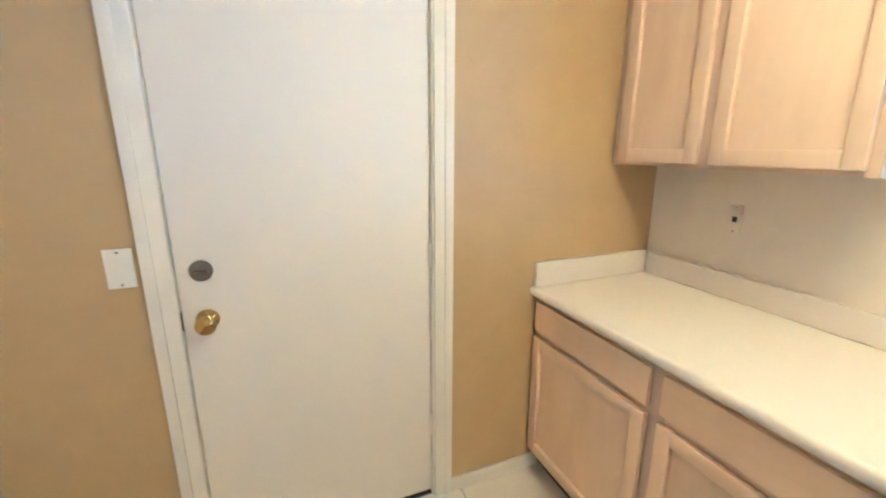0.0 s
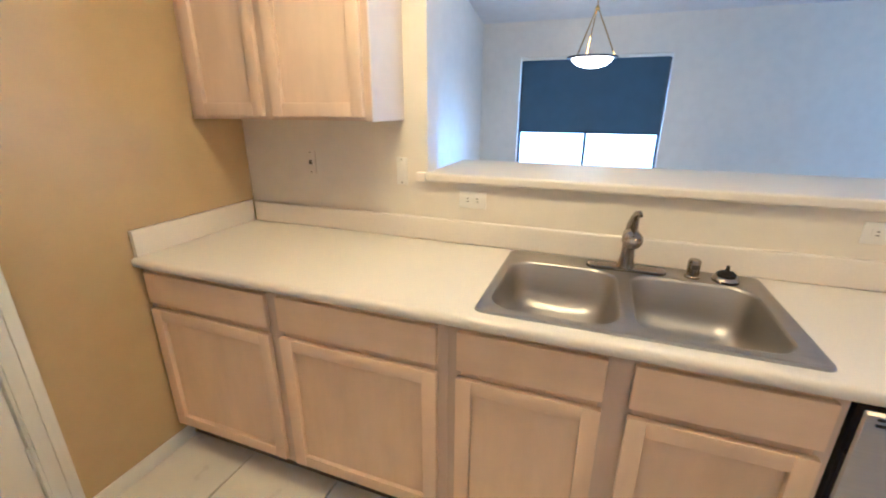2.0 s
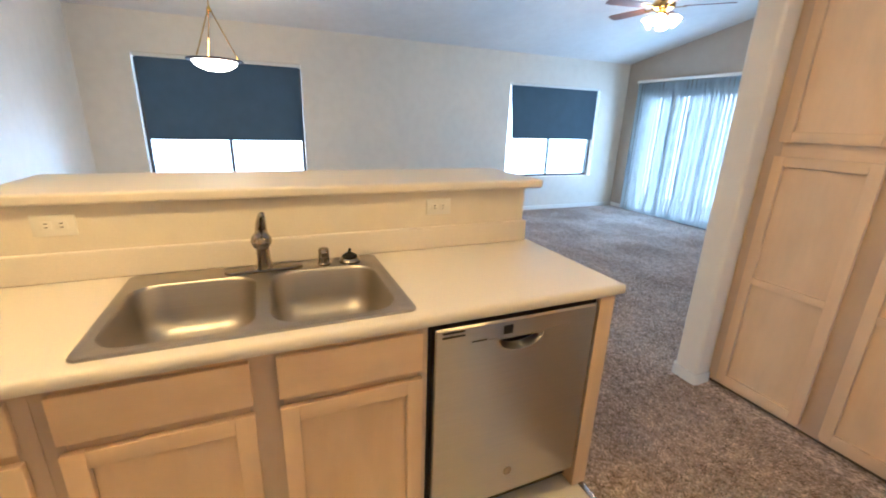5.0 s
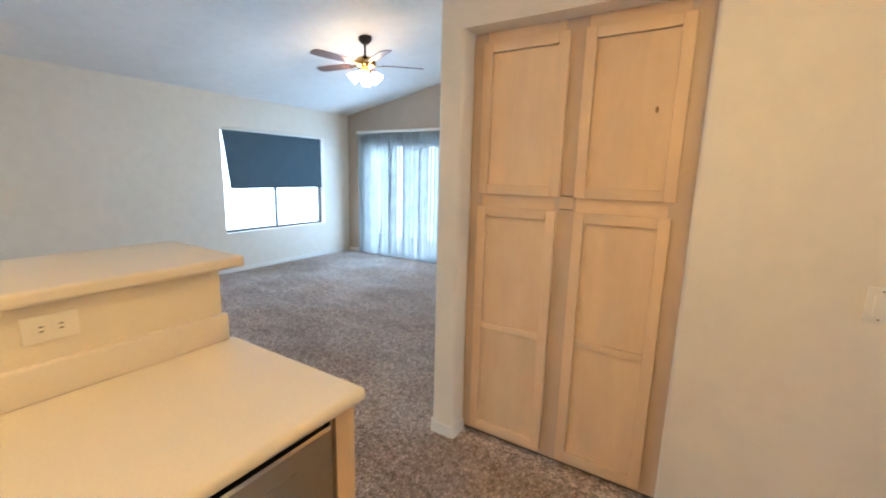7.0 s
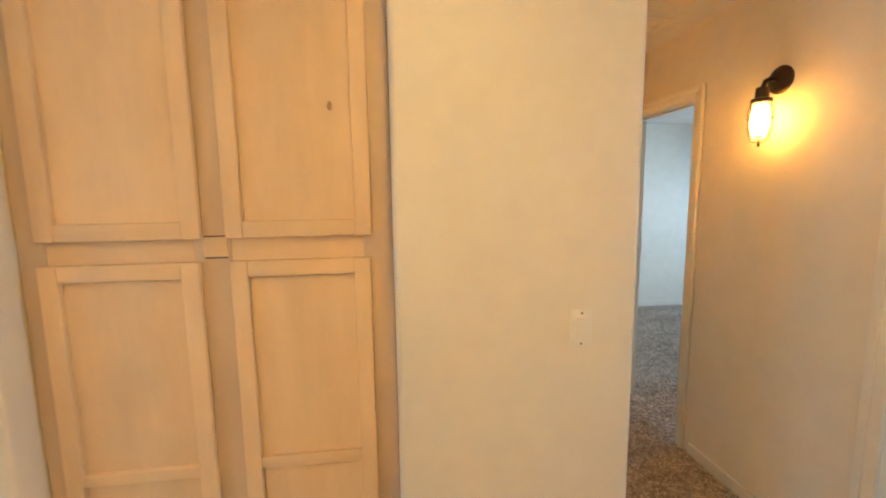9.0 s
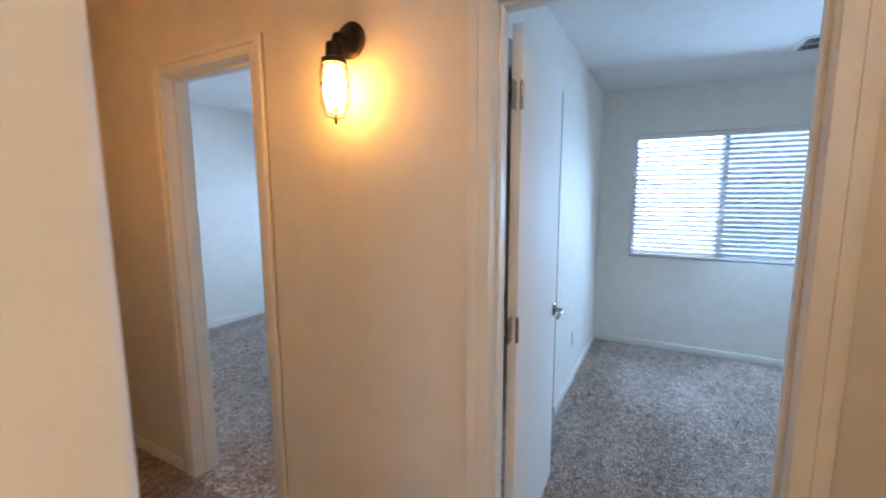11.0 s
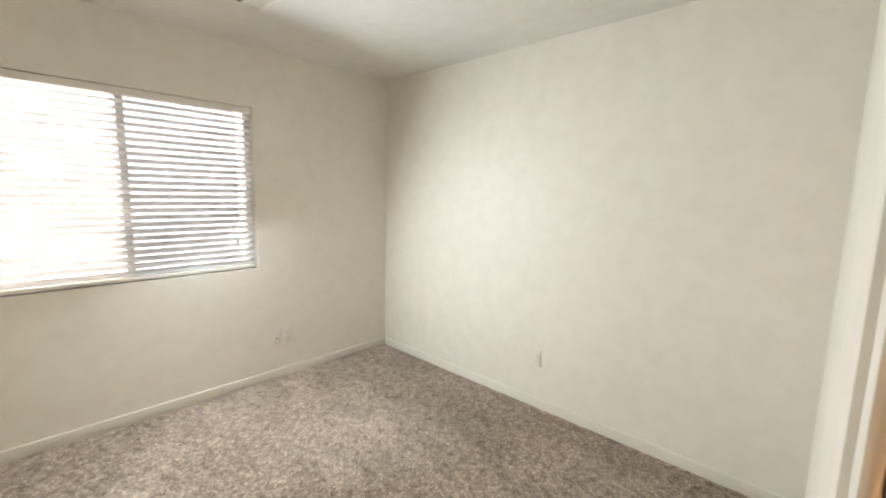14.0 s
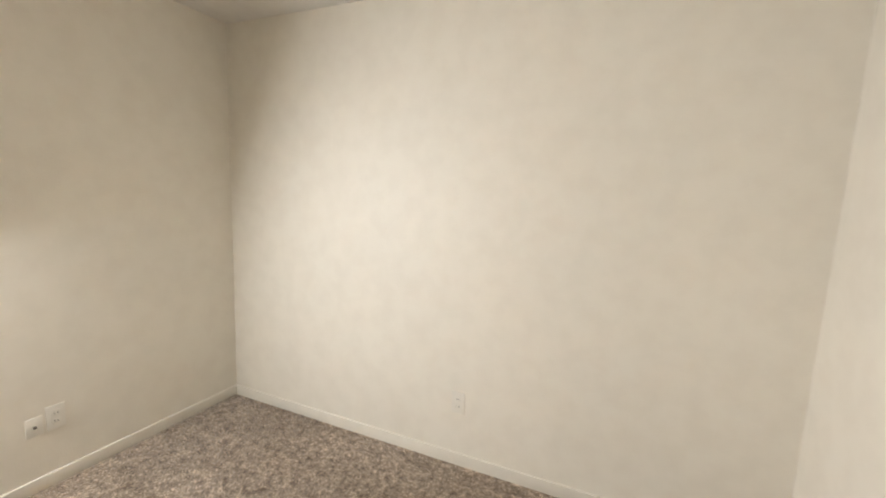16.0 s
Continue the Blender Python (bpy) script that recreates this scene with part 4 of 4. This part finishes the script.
faucet()
ag = thing("air_gap_cap", (2.115, 0.335, 0.911), "small satin nickel air gap cap beside the faucet", "air gap")
part("cap", lathe(bmesh.new(), (2.115, 0.335, 0.911), [(0.024, 0), (0.024, 0.006), (0.020, 0.010), (0.020, 0.058), (0.016, 0.064), (0.001, 0.065)], 24), M_CHROME, ag)
part("vent_slot", bx(2.094, 2.099, 0.325, 0.345, 0.945, 0.960), M_SLOT, ag)
st = thing("sink_stopper", (2.120, 0.237, 0.911), "black rubber and steel sink stopper lying on the sink deck", "sink stopper")
part("flange", lathe(bmesh.new(), (2.115, 0.237, 0.911), [(0.040, 0), (0.041, 0.008), (0.034, 0.018), (0.028, 0.020), (0.001, 0.020)], 24), M_CHROME, st)
part("rubber_cap", lathe(bmesh.new(), (2.115, 0.237, 0.931), [(0.027, 0), (0.029, 0.006), (0.020, 0.013), (0.007, 0.016), (0.005, 0.034), (0.001, 0.035)], 20), M_RUBBER, st, "black rubber stopper")


def dishwasher():
    d = thing("dishwasher", (1.9, -0.23, 0), "brushed stainless steel dishwasher with pocket handle", "dishwasher")
    y0, y1 = -0.553, 0.092
    part("tub_shell", bx(1.640, 2.20, y0 + 0.004, y1 - 0.004, 0.03, 0.850), M_BLACK, d, "black tub shell")
    # Black strip stands for the shade in the gap above the door.
    part("top_gap_shade", bx(1.612, 1.640, y0 + 0.002, y1 - 0.002, 0.846, 0.862), M_RUBBER, d)
    dp = bmesh.new()
    pc, pw, ptop, pdrop = -0.226, 0.086, 0.774, 0.044
    a, b = y0 + 0.010, y1 - 0.010
    ys = sorted({round(v, 5) for v in [a, a + 0.004, b - 0.004, b, *[a + (b - a) * k / 12 for k in range(1, 12)], *[pc + pw * 1.12 * k / 22 for k in range(-22, 23)]]})
    zs = [0.105, 0.112, 0.25, 0.40, 0.55, 0.68, *[0.715 + 0.0032 * k for k in range(23)], 0.80, 0.838, 0.845]
    net = []
    for y in ys:
        col = []
        for z in zs:
            edge = min(y - a, b - y) < 0.002 or z < 0.107 or z > 0.842
            deep = 0.0
            if z < ptop:
                q = ((y - pc) / pw) ** 2 + ((z - ptop) / pdrop) ** 2
                deep = 0.030 * min(1.0, max(0.0, (1.0 - q) * 3.2))
                deep -= 0.004 * math.exp(-((q - 1.08) * 9) ** 2)
            u = (y - a) / (b - a)
            col.append(dp.verts.new((1.590 - 0.003 * (1 - (2 * u - 1) ** 2) + deep + (0.006 if edge else 0), y, z)))
        net.append(col)
    for p, q in zip(net, net[1:]):
        for k in range(len(zs) - 1):
            dp.faces.new((p[k], p[k + 1], q[k + 1], q[k]))
    panel = part("door_panel", dp, M_STEEL, d, "brushed steel door with a scooped pocket handle")
    back = bx(1.600, 1.640, a, b, 0.106, 0.7195)
    box(back, 1.622, 1.640, a, b, 0.7195, 0.844)
    part("inner_door", back, M_BLACK, d)
    # Black plate over the upper pocket stands for the shade in it.
    scoop = bmesh.new()
    rim = [scoop.verts.new((1.6105, pc + pw * 0.86 * math.cos(math.pi * k / 20), ptop - 0.001 - pdrop * 0.62 * math.sin(math.pi * k / 20))) for k in range(21)]
    scoop.faces.new(rim)
    bmesh.ops.solidify(scoop, geom=scoop.faces, thickness=0.003)
    part("pocket_shade", scoop, M_BLACK, panel, "black plate for the shade inside the handle pocket")
    for u0, u1 in ((-0.425, -0.318), (-0.134, -0.034)):
        part("crease", bx(1.5845, 1.589, u0, u1, 0.7825, 0.7855, bevel=0.001), M_STEEL, panel, "pressed crease beside the handle")
    part("display", bx(1.5850, 1.5885, -0.190, -0.156, 0.794, 0.825), M_BLACK, panel, "small black display")
    for z in (0.814, 0.829):
        part("vent_slot", bx(1.5855, 1.5895, -0.016, 0.060, z, z + 0.0055), M_BLACK, panel)
    part("button_strip", bx(1.5850, 1.5890, -0.094, -0.042, 0.7835, 0.7885), M_SLOT, panel)
    part("kick_plate", bx(1.665, 1.690, y0 + 0.01, y1 - 0.01, 0.0, 0.100), M_BLACK, d)
    part("badge", lathe(bmesh.new(), (1.5875, -0.221, 0.212), [(0.018, 0), (0.018, 0.002), (0.001, 0.0025)], 20, axis=(-1, 0, 0)), M_CHROME, d, "round steel badge")
    for y in (y0 + 0.001, y1 - 0.009):
        part("side_gasket", bx(1.606, 1.66, y, y + 0.008, 0.10, 0.86), M_RUBBER, d)
    return d


dishwasher()


def upper_cabinet():
    c = thing("wall_cabinet", (2.08, 1.88, 1.405), "pickled maple wall cabinet with two panel doors", "cabinet")
    y0, y1, z0, z1 = 1.447, YN - 0.002, 1.405, 2.17
    part("carcass", bx(1.975, 2.218, y0 + 0.004, y1, z0 + 0.015, z1), M_UPPER, c)
    part("side_panel", bx(1.962, 2.2185, y0, y0 + 0.0035, z0, z1), M_WHITESIDE, c, "cabinet side, its colour paled as by window light")
    for a, b in ((y0 + 0.004, 1.480), (1.862, 1.928), (2.245, y1)):
        part("face_frame_stile", bx(1.959, 1.975, a, b, z0, z1), M_FRAMEWOOD, c)
    for a, b in ((1.480, 1.862), (1.928, 2.245)):
        part("face_frame_rail", bx(1.960, 1.975, a, b, z0 + 0.002, z0 + 0.04), M_UPPER, c)
    panel_door("door", c, "y", 1.958, -1, 1.474, 1.872, z0 + 0.016, z1 - 0.02, M_UPPER, M_UPPER, M_UPPER)
    panel_door("door", c, "y", 1.958, -1, 1.918, 2.262, z0 + 0.016, z1 - 0.02, M_UPPER, M_UPPER, M_UPPER)
    return c


upper_cabinet()


# ---- pantry ----
def pantry():
    c = thing("pantry_cabinet", (1.40, -2.1, 0), "tall pickled maple pantry cabinet with four panel doors, closed", "cabinet")
    x0, x1 = 0.8735, 1.9085
    f = -1.839
    part("carcass", bx(x0, x1, -2.40, f - 0.020, 0.03, 2.194), M_FRAMEWOOD, c)
    # Shade of the gap at the base is put into this near-black strip.
    part("plinth", bx(x0, x1, -2.38, f - 0.03, 0.0, 0.03), M_TOEDARK, c, "plinth with the base gap's shade in its dark colour")
    for a, b in ((x0, 0.960), (1.347, 1.447), (1.838, x1)):
        part("face_frame_stile", bx(a, b, f - 0.019, f, 0.031, 2.194, bevel=0.001), M_FRAMEWOOD, c)
    for a, b in ((0.961, 1.346), (1.448, 1.837)):
        for z0, z1 in ((0.031, 0.075), (1.33, 1.425), (2.128, 2.194)):
            part("face_frame_rail", bx(a, b, f - 0.019, f - 0.0008, z0, z1), M_WOODX, c)
    part("centre_patch", bx(1.354, 1.421, f + 0.0002, f + 0.006, 1.352, 1.408, bevel=0.001), M_WOODX, c, "pale patch of bare wood")
    for z in (1.3455, 1.4095):
        part("joint", bx(1.357, 1.419, f + 0.0002, f + 0.0024, z, z + 0.0035), M_TOEDARK, c, "dark open joint beside the patch")
    panel_door("door", c, "x", f + 0.001, 1, 1.422, 1.849, 1.406, 2.142, M_WOOD, M_WOODX, M_WOOD)
    panel_door("door", c, "x", f + 0.001, 1, 0.936, 1.353, 1.406, 2.142, M_WOOD, M_WOODX, M_WOOD)
    panel_door("door", c, "x", f + 0.001, 1, 1.432, 1.852, 0.060, 1.338, M_WOOD, M_WOODX, M_WOOD, rail_at=0.690)
    panel_door("door", c, "x", f + 0.001, 1, 0.943, 1.346, 0.060, 1.338, M_WOOD, M_WOODX, M_WOOD, rail_at=0.700)
    return c


pantry()
kn = bmesh.new()
bmesh.ops.create_uvsphere(kn, u_segments=14, v_segments=8, radius=0.009, matrix=Matrix.Translation((1.044, -1.8299, 1.782)) @ Matrix.Diagonal((0.8, 0.12, 1.5, 1)))
part("knot", kn, plain("wood_knot", (0.34, 0.20, 0.11), 0.6), [o for o in scene.objects if o.name == "pantry_cabinet"][0], "small dark wood knot")


# ---- plates on the walls ----
def wall_plate(name, place, normal, w, h, kind, label, category):
    """A switch or outlet plate at a place on a wall; normal is +x, -x, +y or -y."""
    p = thing(name, place, label, category)
    axis, s = normal[1], (1 if normal[0] == "+" else -1)
    X, Y, Z = place

    def put(nm, u0, u1, z0, z1, d0, d1, m, par=None, bevel=0.0, lab=""):
        d0, d1 = sorted((s * d0, s * d1))
        if axis == "x":
            bm = bx(X + d0, X + d1, Y + u0, Y + u1, Z + z0, Z + z1, bevel=bevel)
        else:
            bm = bx(X + u0, X + u1, Y + d0, Y + d1, Z + z0, Z + z1, bevel=bevel)
        return part(nm, bm, m, par or p, lab)

    plate = put("plate", -w / 2, w / 2, -h / 2, h / 2, 0, 0.006, M_CREAM if kind == "jack" else M_PLASTIC, bevel=0.002)
    if kind == "rocker":
        put("rocker", -0.017, 0.017, -0.034, 0.034, 0.006, 0.010, M_PLASTIC, plate, 0.0015)
        for z in (-0.048, 0.048):
            put("screw", -0.003, 0.003, z - 0.003, z + 0.003, 0.006, 0.0072, M_CHROME, plate)
    elif kind in ("duplex", "wide"):
        wide = kind == "wide"
        for k in (-0.020, 0.020):
            cu, cz = (k, 0) if wide else (0, k)
            face = put("receptacle", cu - 0.016, cu + 0.016, cz - 0.014, cz + 0.014, 0.006, 0.008, M_PLASTIC, plate, 0.001)
            for q in (-0.006, 0.006):
                if wide:
                    put("slot", cu - 0.005, cu + 0.004, cz + q - 0.0014, cz + q + 0.0014, 0.0078, 0.0085, M_SLOT, face)
                else:
                    put("slot", cu + q - 0.0012, cu + q + 0.0012, cz - 0.004, cz + 0.005, 0.0078, 0.0085, M_SLOT, face)
    elif kind == "jack":
        put("jack", -0.008, 0.008, -0.010, 0.010, 0.006, 0.008, M_SLOT, plate)
        for z in (-0.045, 0.045):
            put("screw", -0.0025, 0.0025, z - 0.0025, z + 0.0025, 0.006, 0.007, M_CHROME, plate)
    elif kind == "coax":
        put("coax_stub", -0.005, 0.005, -0.005, 0.005, 0.006, 0.016, M_SLOT, plate)
    return p


wall_plate("light_switch", (0.182, YN, 1.137), "-y", 0.070, 0.116, "rocker", "white rocker light switch on the tan wall", "light switch")
wall_plate("light_switch", (2.22, 1.463, 1.196), "-x", 0.050, 0.116, "rocker", "narrow white rocker switch beside the bar", "light switch")
wall_plate("light_switch", (0.310, -1.725, 1.112), "+y", 0.072, 0.118, "rocker", "white rocker light switch on the cream wall", "light switch")
wall_plate("phone_jack_plate", (2.22, 1.930, 1.212), "-x", 0.050, 0.108, "jack", "cream phone jack plate above the worktop", "wall plate")
wall_plate("wall_outlet", (2.22, 1.146, 1.094), "-x", 0.114, 0.070, "wide", "white sideways duplex outlet under the bar ledge", "outlet", )
wall_plate("wall_outlet", (2.22, -0.176, 1.090), "-x", 0.114, 0.070, "wide", "white sideways duplex outlet under the bar ledge", "outlet")
wall_plate("wall_outlet", (-2.369, BY1, 0.352), "-y", 0.072, 0.116, "duplex", "white duplex outlet low on the bedroom wall", "outlet")
wall_plate("wall_outlet", (BX0, 0.110, 0.332), "+x", 0.072, 0.116, "duplex", "off-white outlet plate low on the window wall", "outlet")
wall_plate("cable_plate", (BX0, 0.030, 0.318), "+x", 0.062, 0.090, "coax", "white cable plate low on the window wall", "wall plate")
wall_plate("wall_outlet", (-2.90, BY0, 0.36), "+y", 0.072, 0.116, "duplex", "white duplex outlet on the closet wall", "outlet")

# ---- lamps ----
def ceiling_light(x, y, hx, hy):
    kl = thing("ceiling_light", (x, y, CEIL), "flat white ceiling light out of view, lit warm", "ceiling light", "kitchen ceiling lights")
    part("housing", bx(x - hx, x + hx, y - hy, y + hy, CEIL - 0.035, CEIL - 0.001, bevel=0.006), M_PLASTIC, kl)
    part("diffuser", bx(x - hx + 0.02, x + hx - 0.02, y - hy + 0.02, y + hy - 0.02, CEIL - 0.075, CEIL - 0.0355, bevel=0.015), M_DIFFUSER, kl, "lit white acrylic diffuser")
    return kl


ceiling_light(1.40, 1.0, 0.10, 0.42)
# Unseen second light, added as fill for the pantry front and hall.
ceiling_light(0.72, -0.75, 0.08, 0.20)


def sconce(wx, y, out):
    """A caged jar sconce on a wall plane at wx; out is the way it faces along x."""
    z = 2.000
    s = thing("wall_sconce", (wx, y, z), "black metal wall sconce with a caged glass jar, lit", "wall lamp", "hall sconces")
    part("backplate", lathe(bmesh.new(), (wx, y, z), [(0.060, 0), (0.060, 0.006), (0.050, 0.016), (0.020, 0.022), (0.001, 0.023)], 28, axis=(out, 0, 0)), M_DARKMETAL, s)
    part("arm", tube(bmesh.new(), [(wx + out * 0.02, y, z), (wx + out * 0.05, y, z + 0.004), (wx + out * 0.076, y, z - 0.006), (wx + out * 0.087, y, z - 0.035)], 0.010), M_DARKMETAL, s)
    sx = wx + out * 0.088
    part("socket", lathe(bmesh.new(), (sx, y, z - 0.100), [(0.001, 0), (0.040, 0.002), (0.040, 0.018), (0.026, 0.024), (0.024, 0.066), (0.001, 0.070)], 24), M_DARKMETAL, s, "black lamp socket")
    jar = part("jar", lathe(bmesh.new(), (sx, y, z - 0.250), [(0.012, 0), (0.030, 0.006), (0.040, 0.03), (0.042, 0.10), (0.037, 0.140), (0.033, 0.152)], 28), M_JAR, s, "clear glass jar")
    jar.visible_shadow = False
    part("bulb", lathe(bmesh.new(), (sx, y, z - 0.215), [(0.001, -0.02), (0.020, -0.016), (0.032, 0.004), (0.037, 0.035), (0.035, 0.070), (0.026, 0.098), (0.015, 0.114)], 20), M_EDISON, s, "glowing amber bulb")
    for k in range(4):
        a = math.pi / 4 + k * math.pi / 2
        ca, sa = math.cos(a), math.sin(a)
        part("cage_wire", tube(bmesh.new(), [(sx + 0.037 * ca, y + 0.037 * sa, z - 0.085), (sx + 0.046 * ca, y + 0.046 * sa, z - 0.14), (sx + 0.045 * ca, y + 0.045 * sa, z - 0.215), (sx + 0.030 * ca, y + 0.030 * sa, z - 0.262), (sx, y, z - 0.268)], 0.0022, 6), M_DARKMETAL, s)
    ring = bmesh.new()
    tube(ring, [(sx + 0.047 * math.cos(2 * math.pi * i / 24), y + 0.047 * math.sin(2 * math.pi * i / 24), z - 0.165) for i in range(25)], 0.0022, 6)
    part("cage_ring", ring, M_DARKMETAL, s)
    part("finial", lathe(bmesh.new(), (sx, y, z - 0.285), [(0.001, 0), (0.006, 0.004), (0.004, 0.012), (0.008, 0.016), (0.001, 0.018)], 12), M_DARKMETAL, s)
    return s


sconce(HALL, -2.229, 1)
sconce(0.128, -3.30, -1)


def pendant():
    x, y, z = 5.15, 0.845, 1.90
    top = 2.50 + VAULT * (XE - x)
    p = thing("pendant_lamp", (x, y, z), "lit pendant lamp, white glass bowl hung by three rods", "pendant lamp")
    part("bowl", lathe(bmesh.new(), (x, y, z - 0.085), [(0.001, 0), (0.06, 0.004), (0.12, 0.022), (0.165, 0.05), (0.190, 0.085)], 40), M_BOWL, p, "white glass bowl, lit from inside")
    part("rim", lathe(bmesh.new(), (x, y, z), [(0.183, -0.004), (0.232, 0.0), (0.236, 0.010), (0.230, 0.017), (0.183, 0.010), (0.183, -0.004)], 40), M_DARKMETAL, p, "dark metal rim")
    part("hub", lathe(bmesh.new(), (x, y, z + 0.40), [(0.001, 0), (0.018, 0.004), (0.024, 0.02), (0.014, 0.034), (0.008, 0.05), (0.001, 0.052)], 20), M_BRASS, p)
    for k in range(3):
        a = radians(20 + 120 * k)
        part("rod", tube(bmesh.new(), [(x + 0.015 * math.cos(a), y + 0.015 * math.sin(a), z + 0.41), (x + 0.205 * math.cos(a), y + 0.205 * math.sin(a), z + 0.008)], 0.006, 8), M_BRASS, p, "slim brass rod")
    part("stem", tube(bmesh.new(), [(x, y, z + 0.44), (x, y, top - 0.03)], 0.006, 8), M_BRASS, p)
    part("canopy", lathe(bmesh.new(), (x, y, top - 0.035), [(0.001, 0), (0.03, 0.004), (0.06, 0.02), (0.065, 0.045), (0.001, 0.046)], 24), M_BRASS, p)
    return p


pendant()


def ceiling_fan():
    x, y, z = 4.20, -3.50, 2.62
    top = 2.50 + VAULT * (XE - x)
    f = thing("ceiling_fan", (x, y, z), "five-blade ceiling fan with a lit light kit", "ceiling fan")
    part("canopy", lathe(bmesh.new(), (x, y, top - 0.075), [(0.001, 0), (0.035, 0.004), (0.070, 0.04), (0.075, 0.085), (0.001, 0.09)], 24), M_DARKMETAL, f)
    part("downrod", cyl(bmesh.new(), (x, y, z + 0.13), (0, 0, 1), 0.012, 0.012, top - 0.07 - z - 0.13, 12), M_DARKMETAL, f)
    part("motor", lathe(bmesh.new(), (x, y, z), [(0.001, 0), (0.05, 0.0), (0.115, 0.03), (0.12, 0.075), (0.085, 0.115), (0.03, 0.14), (0.001, 0.142)], 32), M_BRASS, f, "brass motor housing")
    for k in range(5):
        a = radians(8 + 72 * k)
        m = Matrix.Translation((x, y, z + 0.045)) @ Matrix.Rotation(a, 4, "Z") @ Matrix.Rotation(radians(11), 4, "X")
        arm = bx(0.10, 0.215, -0.016, 0.016, -0.008, 0.0, bevel=0.003)
        bmesh.ops.transform(arm, matrix=m, verts=arm.verts)
        iron = part("blade_iron", arm, M_BRASS, f)
        bl = bmesh.new()
        out = [(0.19, -0.048), (0.40, -0.062), (0.60, -0.066), (0.648, -0.052), (0.66, 0.0), (0.648, 0.052), (0.60, 0.066), (0.40, 0.062), (0.19, 0.048)]
        lo = [bl.verts.new((u, v, 0.0006)) for u, v in out]
        hi = [bl.verts.new((u, v, 0.0076)) for u, v in out]
        bl.faces.new(lo)
        bl.faces.new(list(reversed(hi)))
        bridge(bl, lo, hi)
        bmesh.ops.transform(bl, matrix=m, verts=bl.verts)
        part("blade", bl, M_BLADE, f, "dark walnut blade")
    part("light_hub", lathe(bmesh.new(), (x, y, z - 0.055), [(0.001, 0), (0.03, 0.005), (0.045, 0.03), (0.04, 0.056)], 24), M_BRASS, f)
    for k in range(4):
        a = radians(35 + 90 * k)
        c = Vector((x + 0.075 * math.cos(a), y + 0.075 * math.sin(a), z - 0.04))
        way = Vector((math.cos(a) * 0.75, math.sin(a) * 0.75, -0.66))
        part("tulip_shade", lathe(bmesh.new(), c, [(0.020, 0), (0.030, 0.02), (0.050, 0.05), (0.058, 0.085), (0.064, 0.105), (0.001, 0.100)], 24, axis=way), M_TULIP, f, "lit frosted glass shade")
    return f


ceiling_fan()

# ceiling register in the bedroom
vt = thing("ceiling_vent", (-3.222, -0.420, BZ), "white metal ceiling register with open louvres", "ceiling vent")
fr = bmesh.new()
box(fr, -3.377, -3.077, -0.575, -0.555, BZ - 0.008, BZ)
box(fr, -3.377, -3.077, -0.295, -0.275, BZ - 0.008, BZ)
box(fr, -3.377, -3.357, -0.555, -0.295, BZ - 0.008, BZ)
box(fr, -3.097, -3.077, -0.555, -0.295, BZ - 0.008, BZ)
box(fr, -3.357, -3.097, -0.430, -0.420, BZ - 0.007, BZ)
box(fr, -3.232, -3.222, -0.555, -0.295, BZ - 0.0075, BZ)
part("frame", fr, M_PLASTIC, vt, smooth=False)
part("throat", bx(-3.357, -3.097, -0.555, -0.295, BZ - 0.0015, BZ - 0.0005), M_SLOT, vt, "dark throat")
for i in range(10):
    y = -0.545 + 0.026 * i
    if abs(y + 0.425) < 0.012:
        continue
    lv = bx(-3.354, -3.100, -0.001, 0.001, -0.011, 0.011)
    tilt = 40 if y > -0.425 else -40
    bmesh.ops.transform(lv, matrix=Matrix.Translation((0, y, BZ - 0.010)) @ Matrix.Rotation(radians(tilt), 4, "X"), verts=lv.verts)
    part("slat", lv, M_PLASTIC, vt)

hatch = thing("attic_hatch", (-0.32, -3.0, CEIL), "white attic hatch in the hall ceiling", "hatch", kind="structure")
part("panel", bx(-0.60, -0.05, -3.45, -2.75, CEIL - 0.006, CEIL - 0.0005), M_CEIL, hatch)
hf = bmesh.new()
for a in ((-0.65, 0.0, -3.50, -3.45), (-0.65, 0.0, -2.75, -2.70), (-0.65, -0.60, -3.45, -2.75), (-0.05, 0.0, -3.45, -2.75)):
    box(hf, *a, CEIL - 0.014, CEIL - 0.0005)
part("trim_frame", hf, M_TRIM, hatch, smooth=False)

# ---- kitchen floor tiles ----
tile_floor = thing("floor_tiles", (0, 0, 0), "pale ceramic kitchen floor tiles with thin grout joints", "tile floor", kind="structure")
P, G = 0.43, 0.005
meshes = {}


def tile(x0, x1, y0, y1):
    w, h = round(x1 - x0, 4), round(y1 - y0, 4)
    if (w, h) not in meshes:
        bm = bx(-w / 2, w / 2, -h / 2, h / 2, -0.010, 0.0, bevel=0.002, segments=1)
        me = bpy.data.meshes.new("tile")
        bm.to_mesh(me)
        bm.free()
        me.materials.append(M_TILE)
        meshes[(w, h)] = me
    ob = new("tile", meshes[(w, h)])
    ob.parent = tile_floor
    ob.location = ((x0 + x1) / 2, (y0 + y1) / 2, 0)


for i in range(-5, 4):
    for j in range(-8, 4):
        x0, x1 = max(1.265 + P * i, -0.30), min(1.265 + P * (i + 1) - G, 2.22)
        y0, y1 = max(1.965 + P * j, EDGE + 0.002), min(1.965 + P * (j + 1) - G, YN + 0.012)
        if x1 - x0 > 0.02 and y1 - y0 > 0.02:
            tile(x0, x1, y0, y1)
solid("threshold_strip", bx(-0.30, 1.66, EDGE - 0.012, EDGE + 0.012, -0.004, 0.003, bevel=0.001), M_CHROME, "thin metal strip between tile and carpet", "threshold", kind="structure")
